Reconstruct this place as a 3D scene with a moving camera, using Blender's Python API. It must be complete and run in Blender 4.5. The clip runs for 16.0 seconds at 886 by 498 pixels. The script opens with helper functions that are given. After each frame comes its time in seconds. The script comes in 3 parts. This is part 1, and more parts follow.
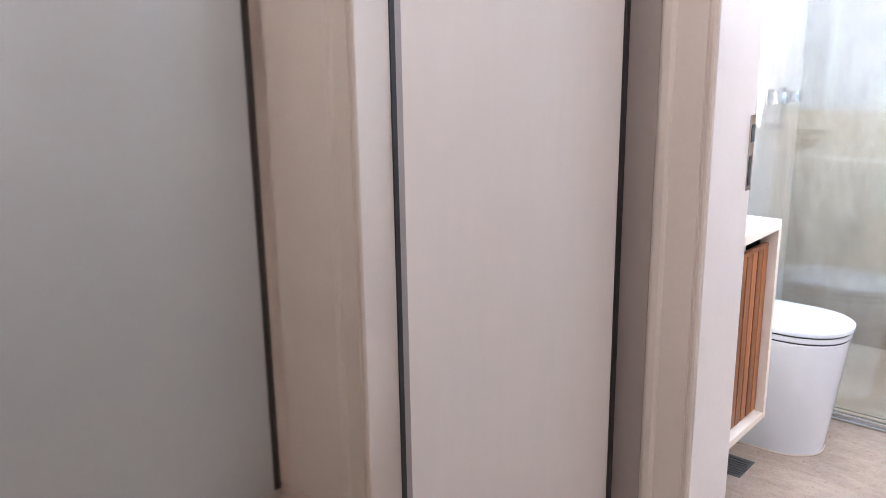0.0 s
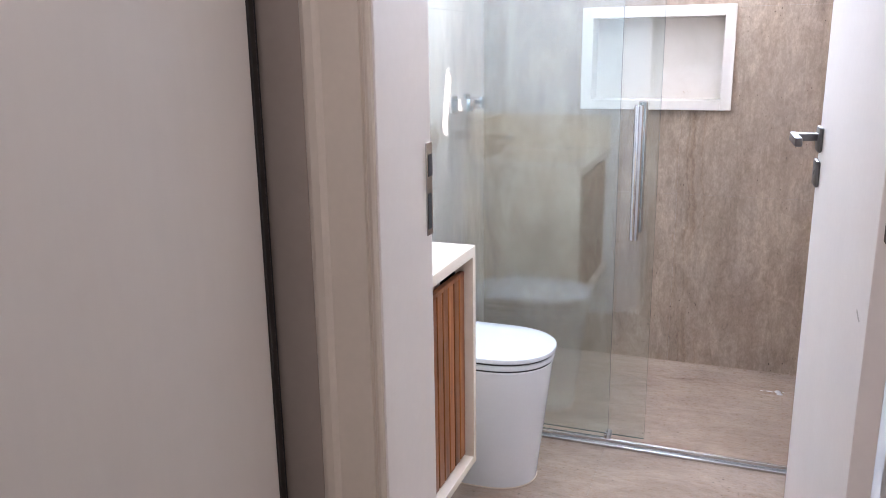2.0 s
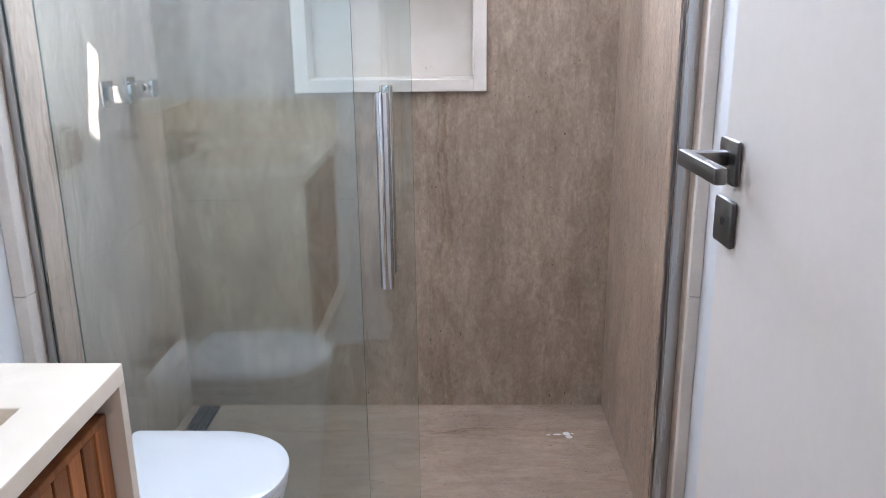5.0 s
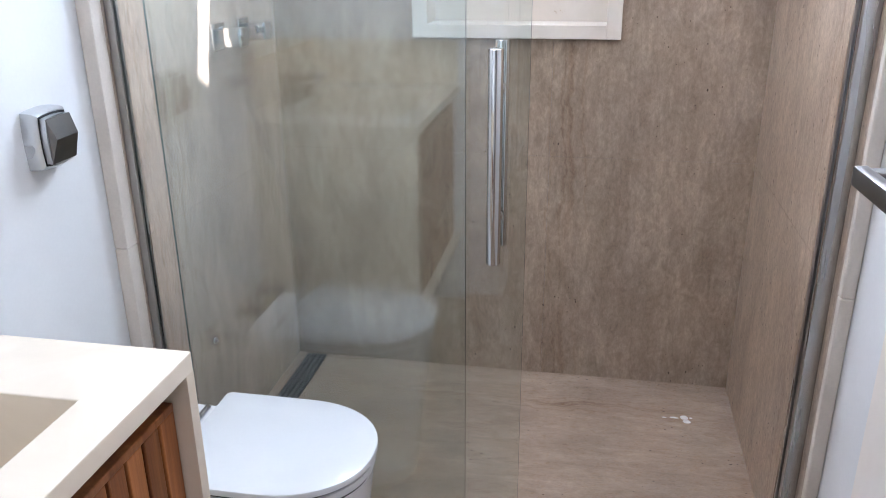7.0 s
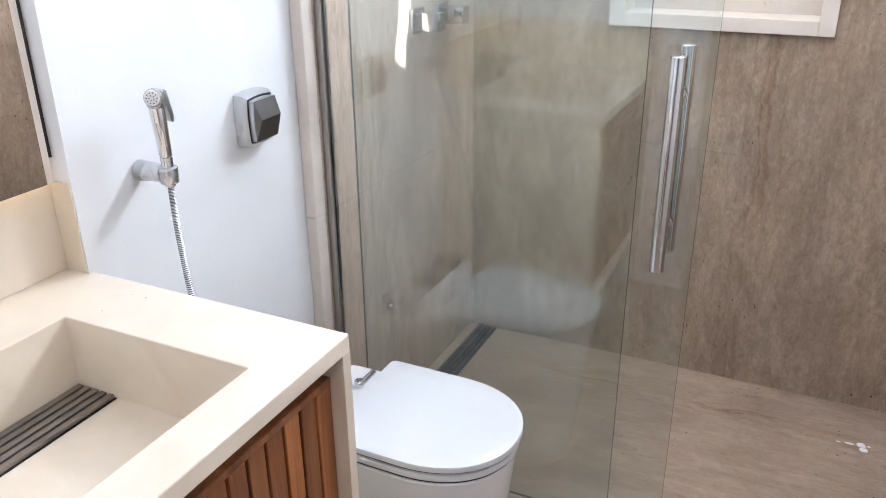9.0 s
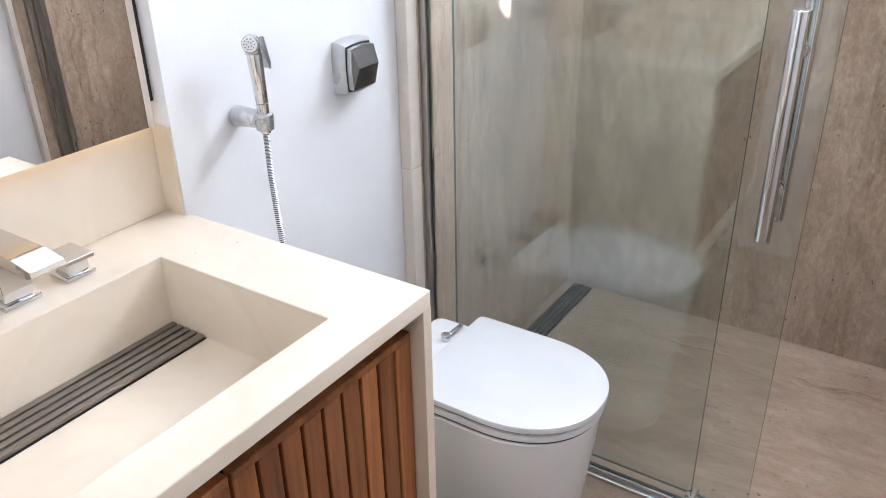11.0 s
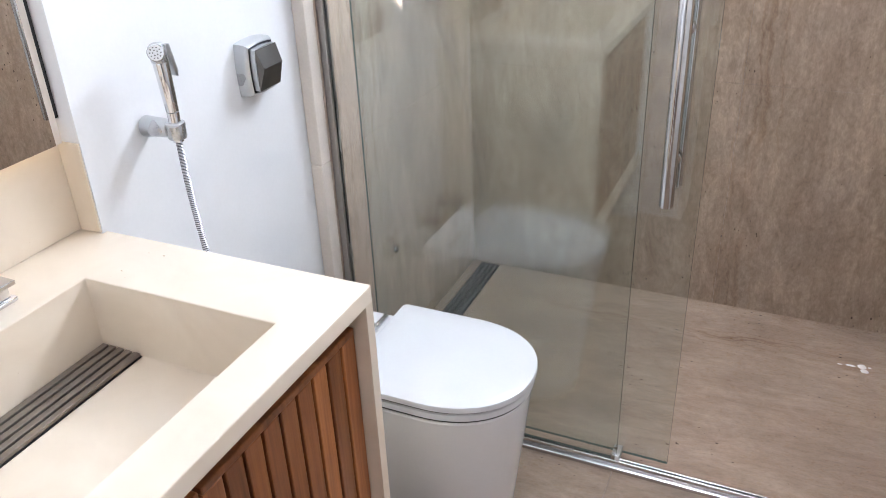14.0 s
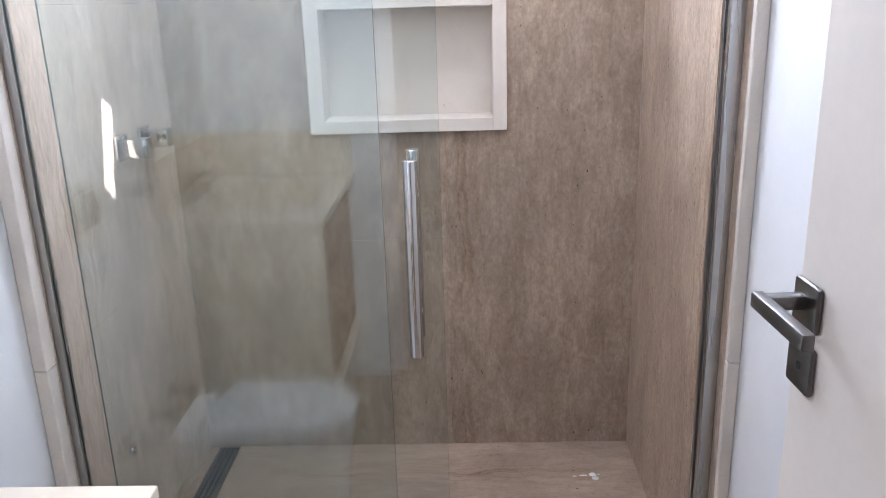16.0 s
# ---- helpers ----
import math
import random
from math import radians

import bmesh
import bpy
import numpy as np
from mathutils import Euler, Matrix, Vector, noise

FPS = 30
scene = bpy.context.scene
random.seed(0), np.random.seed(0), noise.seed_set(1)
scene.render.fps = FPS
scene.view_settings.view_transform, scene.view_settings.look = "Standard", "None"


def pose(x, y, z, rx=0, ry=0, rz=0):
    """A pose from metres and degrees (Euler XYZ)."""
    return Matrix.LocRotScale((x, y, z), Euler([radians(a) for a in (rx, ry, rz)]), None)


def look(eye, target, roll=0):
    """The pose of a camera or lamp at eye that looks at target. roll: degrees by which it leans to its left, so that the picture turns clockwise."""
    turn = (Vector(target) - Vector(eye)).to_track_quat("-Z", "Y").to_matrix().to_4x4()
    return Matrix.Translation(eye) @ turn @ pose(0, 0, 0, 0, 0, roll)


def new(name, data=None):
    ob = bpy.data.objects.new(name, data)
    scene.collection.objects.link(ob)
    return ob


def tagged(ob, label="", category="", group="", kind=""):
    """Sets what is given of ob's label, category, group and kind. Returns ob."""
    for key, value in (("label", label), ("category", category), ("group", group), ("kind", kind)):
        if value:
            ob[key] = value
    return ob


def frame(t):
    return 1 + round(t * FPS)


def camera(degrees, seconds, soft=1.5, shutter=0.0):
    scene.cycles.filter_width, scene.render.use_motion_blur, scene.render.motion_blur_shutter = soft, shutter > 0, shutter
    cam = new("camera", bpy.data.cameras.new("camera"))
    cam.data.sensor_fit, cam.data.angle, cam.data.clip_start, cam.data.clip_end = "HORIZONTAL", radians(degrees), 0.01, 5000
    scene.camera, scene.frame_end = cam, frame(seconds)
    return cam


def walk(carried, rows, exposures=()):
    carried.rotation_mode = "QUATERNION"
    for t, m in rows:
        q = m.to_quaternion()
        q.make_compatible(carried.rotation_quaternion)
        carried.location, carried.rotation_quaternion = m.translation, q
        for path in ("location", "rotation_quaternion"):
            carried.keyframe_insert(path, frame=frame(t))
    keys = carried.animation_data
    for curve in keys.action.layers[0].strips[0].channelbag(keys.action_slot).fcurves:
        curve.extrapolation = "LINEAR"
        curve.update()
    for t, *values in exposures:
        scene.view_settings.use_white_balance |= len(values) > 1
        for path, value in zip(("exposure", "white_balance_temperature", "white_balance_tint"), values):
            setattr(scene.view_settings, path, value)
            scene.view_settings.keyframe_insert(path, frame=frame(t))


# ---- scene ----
cam = camera(57.4, 16.0, soft=0.9)
PATH = [
    (0, (1.238, -1.253, 1.299), (-0.048, 0.202, 0.819), -0.8),
    (0.5, (1.204, -1.187, 1.294), (0.055, 0.377, 0.81), -0.7),
    (1, (1.142, -1.059, 1.288), (0.131, 0.596, 0.8), -0.6),
    (1.5, (1.122, -0.952, 1.295), (0.263, 0.787, 0.807), -0.9),
    (2, (1.118, -0.85, 1.313), (0.424, 0.961, 0.825), -0.8),
    (2.5, (1.08, -0.744, 1.313), (0.539, 1.119, 0.825), -0.8),
    (3, (1.045, -0.587, 1.309), (0.702, 1.321, 0.817), -1.0),
    (3.5, (1.026, -0.417, 1.303), (0.902, 1.516, 0.804), -0.9),
    (6, (0.935, 0.139, 1.277), (0.891, 2.037, 0.649), -0.7),
    (6.5, (0.956, 0.158, 1.296), (0.755, 2.033, 0.63), -0.6),
    (7, (0.981, 0.173, 1.315), (0.626, 2.007, 0.599), -0.5),
    (7.5, (1.009, 0.17, 1.345), (0.517, 1.951, 0.58), -0.5),
    (8, (1.027, 0.162, 1.369), (0.422, 1.895, 0.574), -0.5),
    (8.5, (1.038, 0.165, 1.385), (0.334, 1.857, 0.584), -0.5),
    (9, (1.045, 0.172, 1.392), (0.247, 1.821, 0.591), -0.5),
    (9.5, (1.053, 0.178, 1.389), (0.175, 1.778, 0.572), -0.5),
    (10, (1.055, 0.192, 1.387), (0.118, 1.742, 0.538), -0.7),
    (12.5, (1.053, 0.215, 1.399), (0.041, 1.654, 0.446), -1.6),
    (13, (1.044, 0.202, 1.405), (0.055, 1.656, 0.453), -1.9),
    (13.5, (1.029, 0.174, 1.416), (0.115, 1.676, 0.463), -2.4),
    (14, (1.006, 0.161, 1.413), (0.257, 1.754, 0.464), -2.4),
    (14.5, (0.976, 0.131, 1.418), (0.39, 1.801, 0.486), -2.3),
    (15, (0.947, 0.107, 1.419), (0.539, 1.862, 0.552), -2.1),
    (15.5, (0.926, 0.093, 1.428), (0.713, 1.937, 0.685), -1.9),
    (16, (0.903, 0.093, 1.428), (0.847, 2.003, 0.838), -1.7),
]
EXPOSURES = [(0, 3.31, 5850, 25.0), (1.0, 3.14, 5850, 25.0), (2.0, 2.67, 5950, 25.0), (2.5, 2.72, 5950, 24.0), (3.5, 2.42, 5900, 22.0),
             (6.0, 2.11, 6030, 22.0), (7.5, 2.2, 6170, 22.0), (8.0, 2.13, 6270, 22.0), (8.5, 2.24, 6370, 22.0), (10.0, 2.29, 6470, 23.0),
             (13.0, 2.3, 6470, 23.0), (14.5, 2.3, 6470, 23.0), (15.0, 2.26, 6320, 22.0), (15.5, 2.0, 6230, 23.0), (16, 2.05, 6180, 24.0)]
walk(cam, [(t, look(e, g, r)) for t, e, g, r in PATH], EXPOSURES)

# ---- light: sky, sun, window, added lamps ----
world = bpy.data.worlds.new("world")
scene.world = world
world.use_nodes = True
wn = world.node_tree.nodes
sky = wn.new("ShaderNodeTexSky")
sky.sky_type, sky.sun_disc = "NISHITA", False
SUN_FROM = Vector((0.97, 0.455, 0.90))          # towards the sun
sky.sun_elevation = math.atan2(SUN_FROM.z, math.hypot(SUN_FROM.x, SUN_FROM.y))
sky.sun_rotation = math.atan2(SUN_FROM.x, SUN_FROM.y)
world.node_tree.links.new(sky.outputs[0], wn["Background"].inputs[0])
wn["Background"].inputs[1].default_value = 0.1


def lamp(name, kind, energy, colour, m, **values):
    d = bpy.data.lights.new(name, kind)
    d.energy, d.color = energy, colour
    if "size" in values:
        d.shape, d.size, d.size_y = "RECTANGLE", values["size"][0], values["size"][1]
    if "angle" in values:
        d.angle = values["angle"]
    ob = new(name, d)
    ob.matrix_world = m
    return ob


lamp("sun", "SUN", 5.0, (1.0, 0.97, 0.93), look(SUN_FROM * 5, (0, 0, 0)), angle=radians(0.5))
lamp("window_sky_light", "AREA", 13.4, (0.74, 0.895, 1.0), look((0.86, 2.48, 2.03), (0.86, 1.48, 2.355)), size=(0.86, 0.42))
# Fill light added for the counter and door; no lamp is known here.
lamp("bathroom_fill_light", "AREA", 0.16, (1.0, 0.94, 0.86), look((0.62, 0.64, 2.375), (0.62, 0.641, 1.0)), size=(0.26, 0.26))
# Unseen corridor source, added at a chosen spot to light the wardrobes.
lamp("closet_fill_light", "AREA", 1.75, (1.0, 0.955, 0.925), look((1.12, -0.95, 2.375), (1.12, -0.949, 1.0)), size=(0.26, 0.26))

# ---- materials ----


def rgba(c):
    return (c[0], c[1], c[2], 1.0)


def base_material(name, colour, rough=0.5, metal=0.0, spec=0.5, coat=0.0):
    m = bpy.data.materials.new(name)
    m.use_nodes = True
    b = m.node_tree.nodes["Principled BSDF"]
    b.inputs["Base Color"].default_value = rgba(colour)
    b.inputs["Roughness"].default_value = rough
    b.inputs["Metallic"].default_value = metal
    b.inputs["Specular IOR Level"].default_value = spec
    b.inputs["Coat Weight"].default_value = coat
    return m, m.node_tree.nodes, m.node_tree.links, b


def noise_node(n, l, scale, detail=4.0, rough=0.55, stretch=(1, 1, 1), distort=0.0):
    tc = n.new("ShaderNodeTexCoord")
    mp = n.new("ShaderNodeMapping")
    mp.inputs["Scale"].default_value = stretch
    l.new(tc.outputs["Object"], mp.inputs["Vector"])
    t = n.new("ShaderNodeTexNoise")
    t.inputs["Scale"].default_value, t.inputs["Detail"].default_value = scale, detail
    t.inputs["Roughness"].default_value, t.inputs["Distortion"].default_value = rough, distort
    l.new(mp.outputs[0], t.inputs["Vector"])
    return t


def ramp(n, l, source, stops):
    r = n.new("ShaderNodeValToRGB")
    while len(r.color_ramp.elements) < len(stops):
        r.color_ramp.elements.new(0.5)
    for e, (p, c) in zip(r.color_ramp.elements, stops):
        e.position, e.color = p, rgba(c)
    l.new(source, r.inputs[0])
    return r.outputs[0]


def mix(n, l, a, b, fac, mode="MIX"):
    m = n.new("ShaderNodeMix")
    m.data_type, m.blend_type = "RGBA", mode
    for sock, v in ((m.inputs[0], fac), (m.inputs[6], a), (m.inputs[7], b)):
        if isinstance(v, (float, int)):
            sock.default_value = v
        elif isinstance(v, tuple):
            sock.default_value = rgba(v)
        else:
            l.new(v, sock)
    return m.outputs[2]


def bump(n, l, b, height, strength, distance):
    k = n.new("ShaderNodeBump")
    k.inputs["Strength"].default_value, k.inputs["Distance"].default_value = strength, distance
    l.new(height, k.inputs["Height"])
    l.new(k.outputs[0], b.inputs["Normal"])


def travertine(name, along, across, centre, width, rough=0.33, tone=(1.0, 1.0, 1.0), vein=0.45, blotch=0.9):
    """Travertine whose grain runs along one axis; one bundle of wavy veins lies at a place on another axis."""
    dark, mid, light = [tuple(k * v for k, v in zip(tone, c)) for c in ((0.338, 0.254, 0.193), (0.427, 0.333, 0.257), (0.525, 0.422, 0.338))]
    m, n, l, b = base_material(name, mid, rough)

    def st(k):
        v = [1.0, 1.0, 1.0]
        v[along] = k
        return v
    band = noise_node(n, l, 8.0, 8.0, 0.68, st(0.34), 0.7)
    col = ramp(n, l, band.outputs[0], [(0.30, dark), (0.50, mid), (0.72, light)])
    fine = noise_node(n, l, 120.0, 5.0, 0.75, st(0.55), 0.4)
    col = mix(n, l, col, ramp(n, l, fine.outputs[0], [(0.30, (0.74, 0.72, 0.70)), (0.66, (1.13, 1.13, 1.12))]), 0.85, "MULTIPLY")
    mottle = noise_node(n, l, 24.0, 6.0, 0.68, st(0.6), 1.6)
    col = mix(n, l, col, ramp(n, l, mottle.outputs[0], [(0.32, (0.80, 0.78, 0.76)), (0.68, (1.14, 1.14, 1.14))]), blotch, "MULTIPLY")
    streak = noise_node(n, l, 34.0, 5.0, 0.66, st(0.20), 1.6)
    col = mix(n, l, col, ramp(n, l, streak.outputs[0], [(0.30, (0.80, 0.78, 0.765)), (0.48, (0.98, 0.98, 0.98)), (0.68, (1.16, 1.16, 1.16))]), 0.62, "MULTIPLY")
    cloud = noise_node(n, l, 3.5, 4.0, 0.55, st(0.7), 0.8)
    col = mix(n, l, col, ramp(n, l, cloud.outputs[0], [(0.3, (0.86, 0.85, 0.86)), (0.7, (1.10, 1.09, 1.07))]), 0.8, "MULTIPLY")
    # wavy brown veins in one bundle
    tc = n.new("ShaderNodeTexCoord")
    sep = n.new("ShaderNodeSeparateXYZ")
    l.new(tc.outputs["Object"], sep.inputs[0])
    sway = noise_node(n, l, 7.0, 5.0, 0.6, st(0.7))
    add = n.new("ShaderNodeMath")
    add.operation = "MULTIPLY_ADD"
    l.new(sway.outputs[0], add.inputs[0])
    add.inputs[1].default_value = 0.11
    l.new(sep.outputs[across], add.inputs[2])
    place = n.new("ShaderNodeMapRange")
    place.inputs["From Min"].default_value = centre + 0.055 - width
    place.inputs["From Max"].default_value = centre + 0.055 + width
    l.new(add.outputs[0], place.inputs["Value"])
    w, v1, v2 = (1, 1, 1), (0.62, 0.50, 0.41), (0.78, 0.68, 0.60)
    lines = ramp(n, l, place.outputs[0], [(0.05, w), (0.10, v2), (0.15, w), (0.36, w), (0.40, v1), (0.45, w), (0.52, v2), (0.58, v1), (0.63, w), (0.84, w), (0.88, v2), (0.93, w)])
    fade = noise_node(n, l, 5.0, 3.0, 0.5, st(0.5))
    col = mix(n, l, col, mix(n, l, w, lines, ramp(n, l, fade.outputs[0], [(0.34, (0, 0, 0)), (0.56, (1, 1, 1))])), vein, "MULTIPLY")
    # small dark pits, in loose clusters
    cells = n.new("ShaderNodeTexVoronoi")
    mp = n.new("ShaderNodeMapping")
    mp.inputs["Scale"].default_value = st(0.55)
    l.new(tc.outputs["Object"], mp.inputs["Vector"])
    l.new(mp.outputs[0], cells.inputs["Vector"])
    cells.inputs["Scale"].default_value = 80.0
    clump = noise_node(n, l, 7.0, 3.0, 0.6, st(0.5))
    room = n.new("ShaderNodeMapRange")
    room.inputs["From Min"].default_value, room.inputs["From Max"].default_value = 0.40, 0.60
    room.inputs["To Min"].default_value, room.inputs["To Max"].default_value = 0.0, 0.20
    l.new(clump.outputs[0], room.inputs["Value"])
    chance = n.new("ShaderNodeSeparateColor")
    l.new(cells.outputs["Color"], chance.inputs[0])
    size = n.new("ShaderNodeMath")
    size.operation = "MULTIPLY"
    l.new(room.outputs[0], size.inputs[0])
    rare = n.new("ShaderNodeMapRange")
    rare.inputs["From Min"].default_value = 0.20
    l.new(chance.outputs[0], rare.inputs["Value"])
    l.new(rare.outputs[0], size.inputs[1])
    less = n.new("ShaderNodeMath")
    less.operation = "LESS_THAN"
    l.new(cells.outputs["Distance"], less.inputs[0])
    l.new(size.outputs[0], less.inputs[1])
    col = mix(n, l, col, (0.22, 0.18, 0.15), less.outputs[0], "MULTIPLY")
    l.new(col, b.inputs["Base Color"])
    l.new(ramp(n, l, fine.outputs[0], [(0.3, (rough + 0.08,) * 3), (0.7, (rough - 0.05,) * 3)]), b.inputs["Roughness"])
    inv = n.new("ShaderNodeMath")
    inv.operation = "SUBTRACT"
    inv.inputs[0].default_value = 1.0
    l.new(less.outputs[0], inv.inputs[1])
    bump(n, l, b, inv.outputs[0], 0.18, 0.0012)
    return m


def plain(name, colour, rough=0.5, metal=0.0, vary=0.06, scale=6.0, spec=0.5, coat=0.0, relief=0.0, stretch=(1, 1, 1)):
    """A painted, cast or metal surface with slight unevenness at two scales."""
    m, n, l, b = base_material(name, colour, rough, metal, spec, coat)
    a = noise_node(n, l, scale, 3.0, 0.5, stretch)
    f = noise_node(n, l, scale * 22, 3.0, 0.6, stretch)
    lo, hi = 1 - vary, 1 + vary * 0.5
    col = mix(n, l, colour, ramp(n, l, a.outputs[0], [(0.3, (lo,) * 3), (0.7, (hi,) * 3)]), 1.0, "MULTIPLY")
    col = mix(n, l, col, ramp(n, l, f.outputs[0], [(0.35, (1 - vary * 0.6,) * 3), (0.65, (1.0,) * 3)]), 1.0, "MULTIPLY")
    l.new(col, b.inputs["Base Color"])
    l.new(ramp(n, l, a.outputs[0], [(0.3, (rough * 1.15,) * 3), (0.7, (rough * 0.85,) * 3)]), b.inputs["Roughness"])
    if relief:
        bump(n, l, b, f.outputs[0], relief, 0.001)
    return m


def cream_stone(name, colour):
    m, n, l, b = base_material(name, colour, 0.3)
    a = noise_node(n, l, 7.0, 5.0, 0.6, (1, 1, 1), 0.6)
    col = mix(n, l, colour, ramp(n, l, a.outputs[0], [(0.3, (0.93, 0.91, 0.88)), (0.7, (1.04, 1.04, 1.04))]), 1.0, "MULTIPLY")
    s = noise_node(n, l, 95.0, 2.0, 0.5)
    k = noise_node(n, l, 9.0, 1.0, 0.5)
    both = n.new("ShaderNodeMath")
    both.operation = "MULTIPLY"
    l.new(s.outputs[0], both.inputs[0])
    l.new(k.outputs[0], both.inputs[1])
    col = mix(n, l, col, ramp(n, l, both.outputs[0], [(0.50, (1, 1, 1)), (0.53, (0.72, 0.62, 0.50))]), 1.0, "MULTIPLY")
    l.new(col, b.inputs["Base Color"])
    bump(n, l, b, a.outputs[0], 0.05, 0.002)
    return m


def wood(name):
    m, n, l, b = base_material(name, (0.3, 0.13, 0.05), 0.42)
    g = noise_node(n, l, 26.0, 6.0, 0.6, (1.0, 1.0, 0.05), 0.5)
    col = ramp(n, l, g.outputs[0], [(0.28, (0.15, 0.047, 0.014)), (0.5, (0.300, 0.108, 0.033)), (0.72, (0.44, 0.180, 0.062))])
    f = noise_node(n, l, 160.0, 4.0, 0.7, (1.0, 1.0, 0.03))
    col = mix(n, l, col, ramp(n, l, f.outputs[0], [(0.35, (0.78, 0.74, 0.70)), (0.6, (1.05, 1.05, 1.05))]), 1.0, "MULTIPLY")
    info = n.new("ShaderNodeObjectInfo")
    col = mix(n, l, col, ramp(n, l, info.outputs["Random"], [(0.0, (0.70, 0.64, 0.60)), (1.0, (1.25, 1.2, 1.12))]), 1.0, "MULTIPLY")
    l.new(col, b.inputs["Base Color"])
    bump(n, l, b, f.outputs[0], 0.2, 0.001)
    return m


def glass(name, colour):
    """Clear sheet glass: each face lets light straight through and mirrors a little more at grazing angles."""
    m, n, l, b = base_material(name, colour, 0.0)
    n.remove(b)
    lw = n.new("ShaderNodeLayerWeight")
    lw.inputs["Blend"].default_value = 0.5
    p = n.new("ShaderNodeMath")
    p.operation = "POWER"
    l.new(lw.outputs["Facing"], p.inputs[0])
    p.inputs[1].default_value = 5.0
    k = n.new("ShaderNodeMath")
    k.operation = "MULTIPLY_ADD"
    l.new(p.outputs[0], k.inputs[0])
    k.inputs[1].default_value, k.inputs[2].default_value = 0.94, 0.06
    clear = n.new("ShaderNodeBsdfTransparent")
    clear.inputs["Color"].default_value = rgba(colour)
    shine = n.new("ShaderNodeBsdfGlossy")
    shine.inputs["Roughness"].default_value = 0.0
    shine.inputs["Color"].default_value = (1, 1, 1, 1)
    mx = n.new("ShaderNodeMixShader")
    l.new(k.outputs[0], mx.inputs[0])
    l.new(clear.outputs[0], mx.inputs[1])
    l.new(shine.outputs[0], mx.inputs[2])
    l.new(mx.outputs[0], n["Material Output"].inputs[0])
    return m


def glow(name, colour, strength):
    m, n, l, b = base_material(name, colour, 0.5)
    b.inputs["Emission Color"].default_value = rgba(colour)
    b.inputs["Emission Strength"].default_value = strength
    return m


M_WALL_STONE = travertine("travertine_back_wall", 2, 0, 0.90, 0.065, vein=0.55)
# Side walls are the back wall's stone; paler tones put window light into colour.
M_WEST_STONE_LIT = travertine("travertine_west_wall_lit", 2, 1, 1.80, 0.085, tone=(1.32, 1.36, 1.42), vein=0.6, blotch=0.6)
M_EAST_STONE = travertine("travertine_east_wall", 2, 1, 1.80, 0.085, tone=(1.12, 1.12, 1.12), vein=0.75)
M_FLOOR_STONE = travertine("travertine_floor", 0, 1, 2.32, 0.040, rough=0.28, tone=(0.91, 0.89, 0.89), vein=0.75, blotch=0.45)
M_TRIM_STONE = plain("honed_stone_edge", (0.72, 0.64, 0.56), 0.5, vary=0.08, scale=9)
M_GROUT = plain("grout", (0.58, 0.51, 0.44), 0.8)
M_CREAM = cream_stone("cream_limestone", (0.75, 0.652, 0.530))
M_NICHE = cream_stone("ivory_niche_stone", (0.80, 0.73, 0.66))
M_PAINT = plain("white_wall_paint", (0.80, 0.80, 0.80), 0.6, vary=0.03, relief=0.06)
M_CEIL = plain("ceiling_paint", (0.87, 0.86, 0.85), 0.7, vary=0.03)
M_WOOD = wood("teak_slats")
# Near-black colour paints the deep shade behind and between the slats.
M_BACKING_SHADE = plain("backing_painted_shade", (0.010, 0.006, 0.005), 0.8)
M_PORC = plain("white_porcelain", (0.78, 0.78, 0.78), 0.10, vary=0.02, coat=0.3)
M_SEAT = plain("white_seat_resin", (0.71, 0.72, 0.73), 0.12, vary=0.02)
M_CHROME = plain("chrome", (0.70, 0.70, 0.71), 0.06, 1.0, vary=0.03)
M_STEEL = plain("polished_steel", (0.60, 0.59, 0.58), 0.09, 1.0, vary=0.06, scale=30, stretch=(1, 1, 0.2))
M_SATIN = plain("satin_chrome_plastic", (0.56, 0.57, 0.58), 0.3, 0.9, vary=0.04)
M_TRACK = plain("polished_aluminium", (0.62, 0.62, 0.62), 0.22, 1.0, vary=0.04, scale=8)
M_HOSE = plain("ribbed_hose_metal", (0.62, 0.62, 0.62), 0.42, 0.8, vary=0.1, scale=40)
M_HOSE_SHADE = plain("hose_painted_shade", (0.10, 0.10, 0.105), 0.5, 0.6, vary=0.1, scale=40)
M_GUN = plain("gunmetal", (0.19, 0.18, 0.172), 0.34, 1.0, vary=0.10, scale=20)
M_BRONZE = plain("aged_hinge_metal", (0.23, 0.19, 0.155), 0.42, 1.0, vary=0.2, scale=40)
M_ALU = plain("anodised_aluminium", (0.46, 0.455, 0.45), 0.28, 1.0, vary=0.06, scale=20, stretch=(1, 1, 0.05))
M_TAUPE = plain("taupe_aluminium", (0.31, 0.28, 0.255), 0.38, 0.35, vary=0.06, scale=20, stretch=(1, 1, 0.05))
M_ALU_DARK = plain("dark_aluminium", (0.07, 0.064, 0.06), 0.35, 1.0, vary=0.08, scale=20, stretch=(1, 1, 0.05))
M_BLACK = plain("plain_black", (0.012, 0.012, 0.013), 0.5)
M_DOOR = plain("door_lacquer", (0.86, 0.785, 0.715), 0.38, vary=0.035, scale=3, relief=0.05)
M_JAMB = plain("jamb_lacquer", (0.77, 0.695, 0.62), 0.4, vary=0.03, scale=3, relief=0.05)
M_CASING = plain("beige_casing_lacquer", (0.65, 0.555, 0.44), 0.42, vary=0.05, scale=3, relief=0.05)
M_PANEL = plain("taupe_wardrobe_lacquer", (0.625, 0.565, 0.495), 0.42, vary=0.03, scale=2, stretch=(1, 1, 0.2))
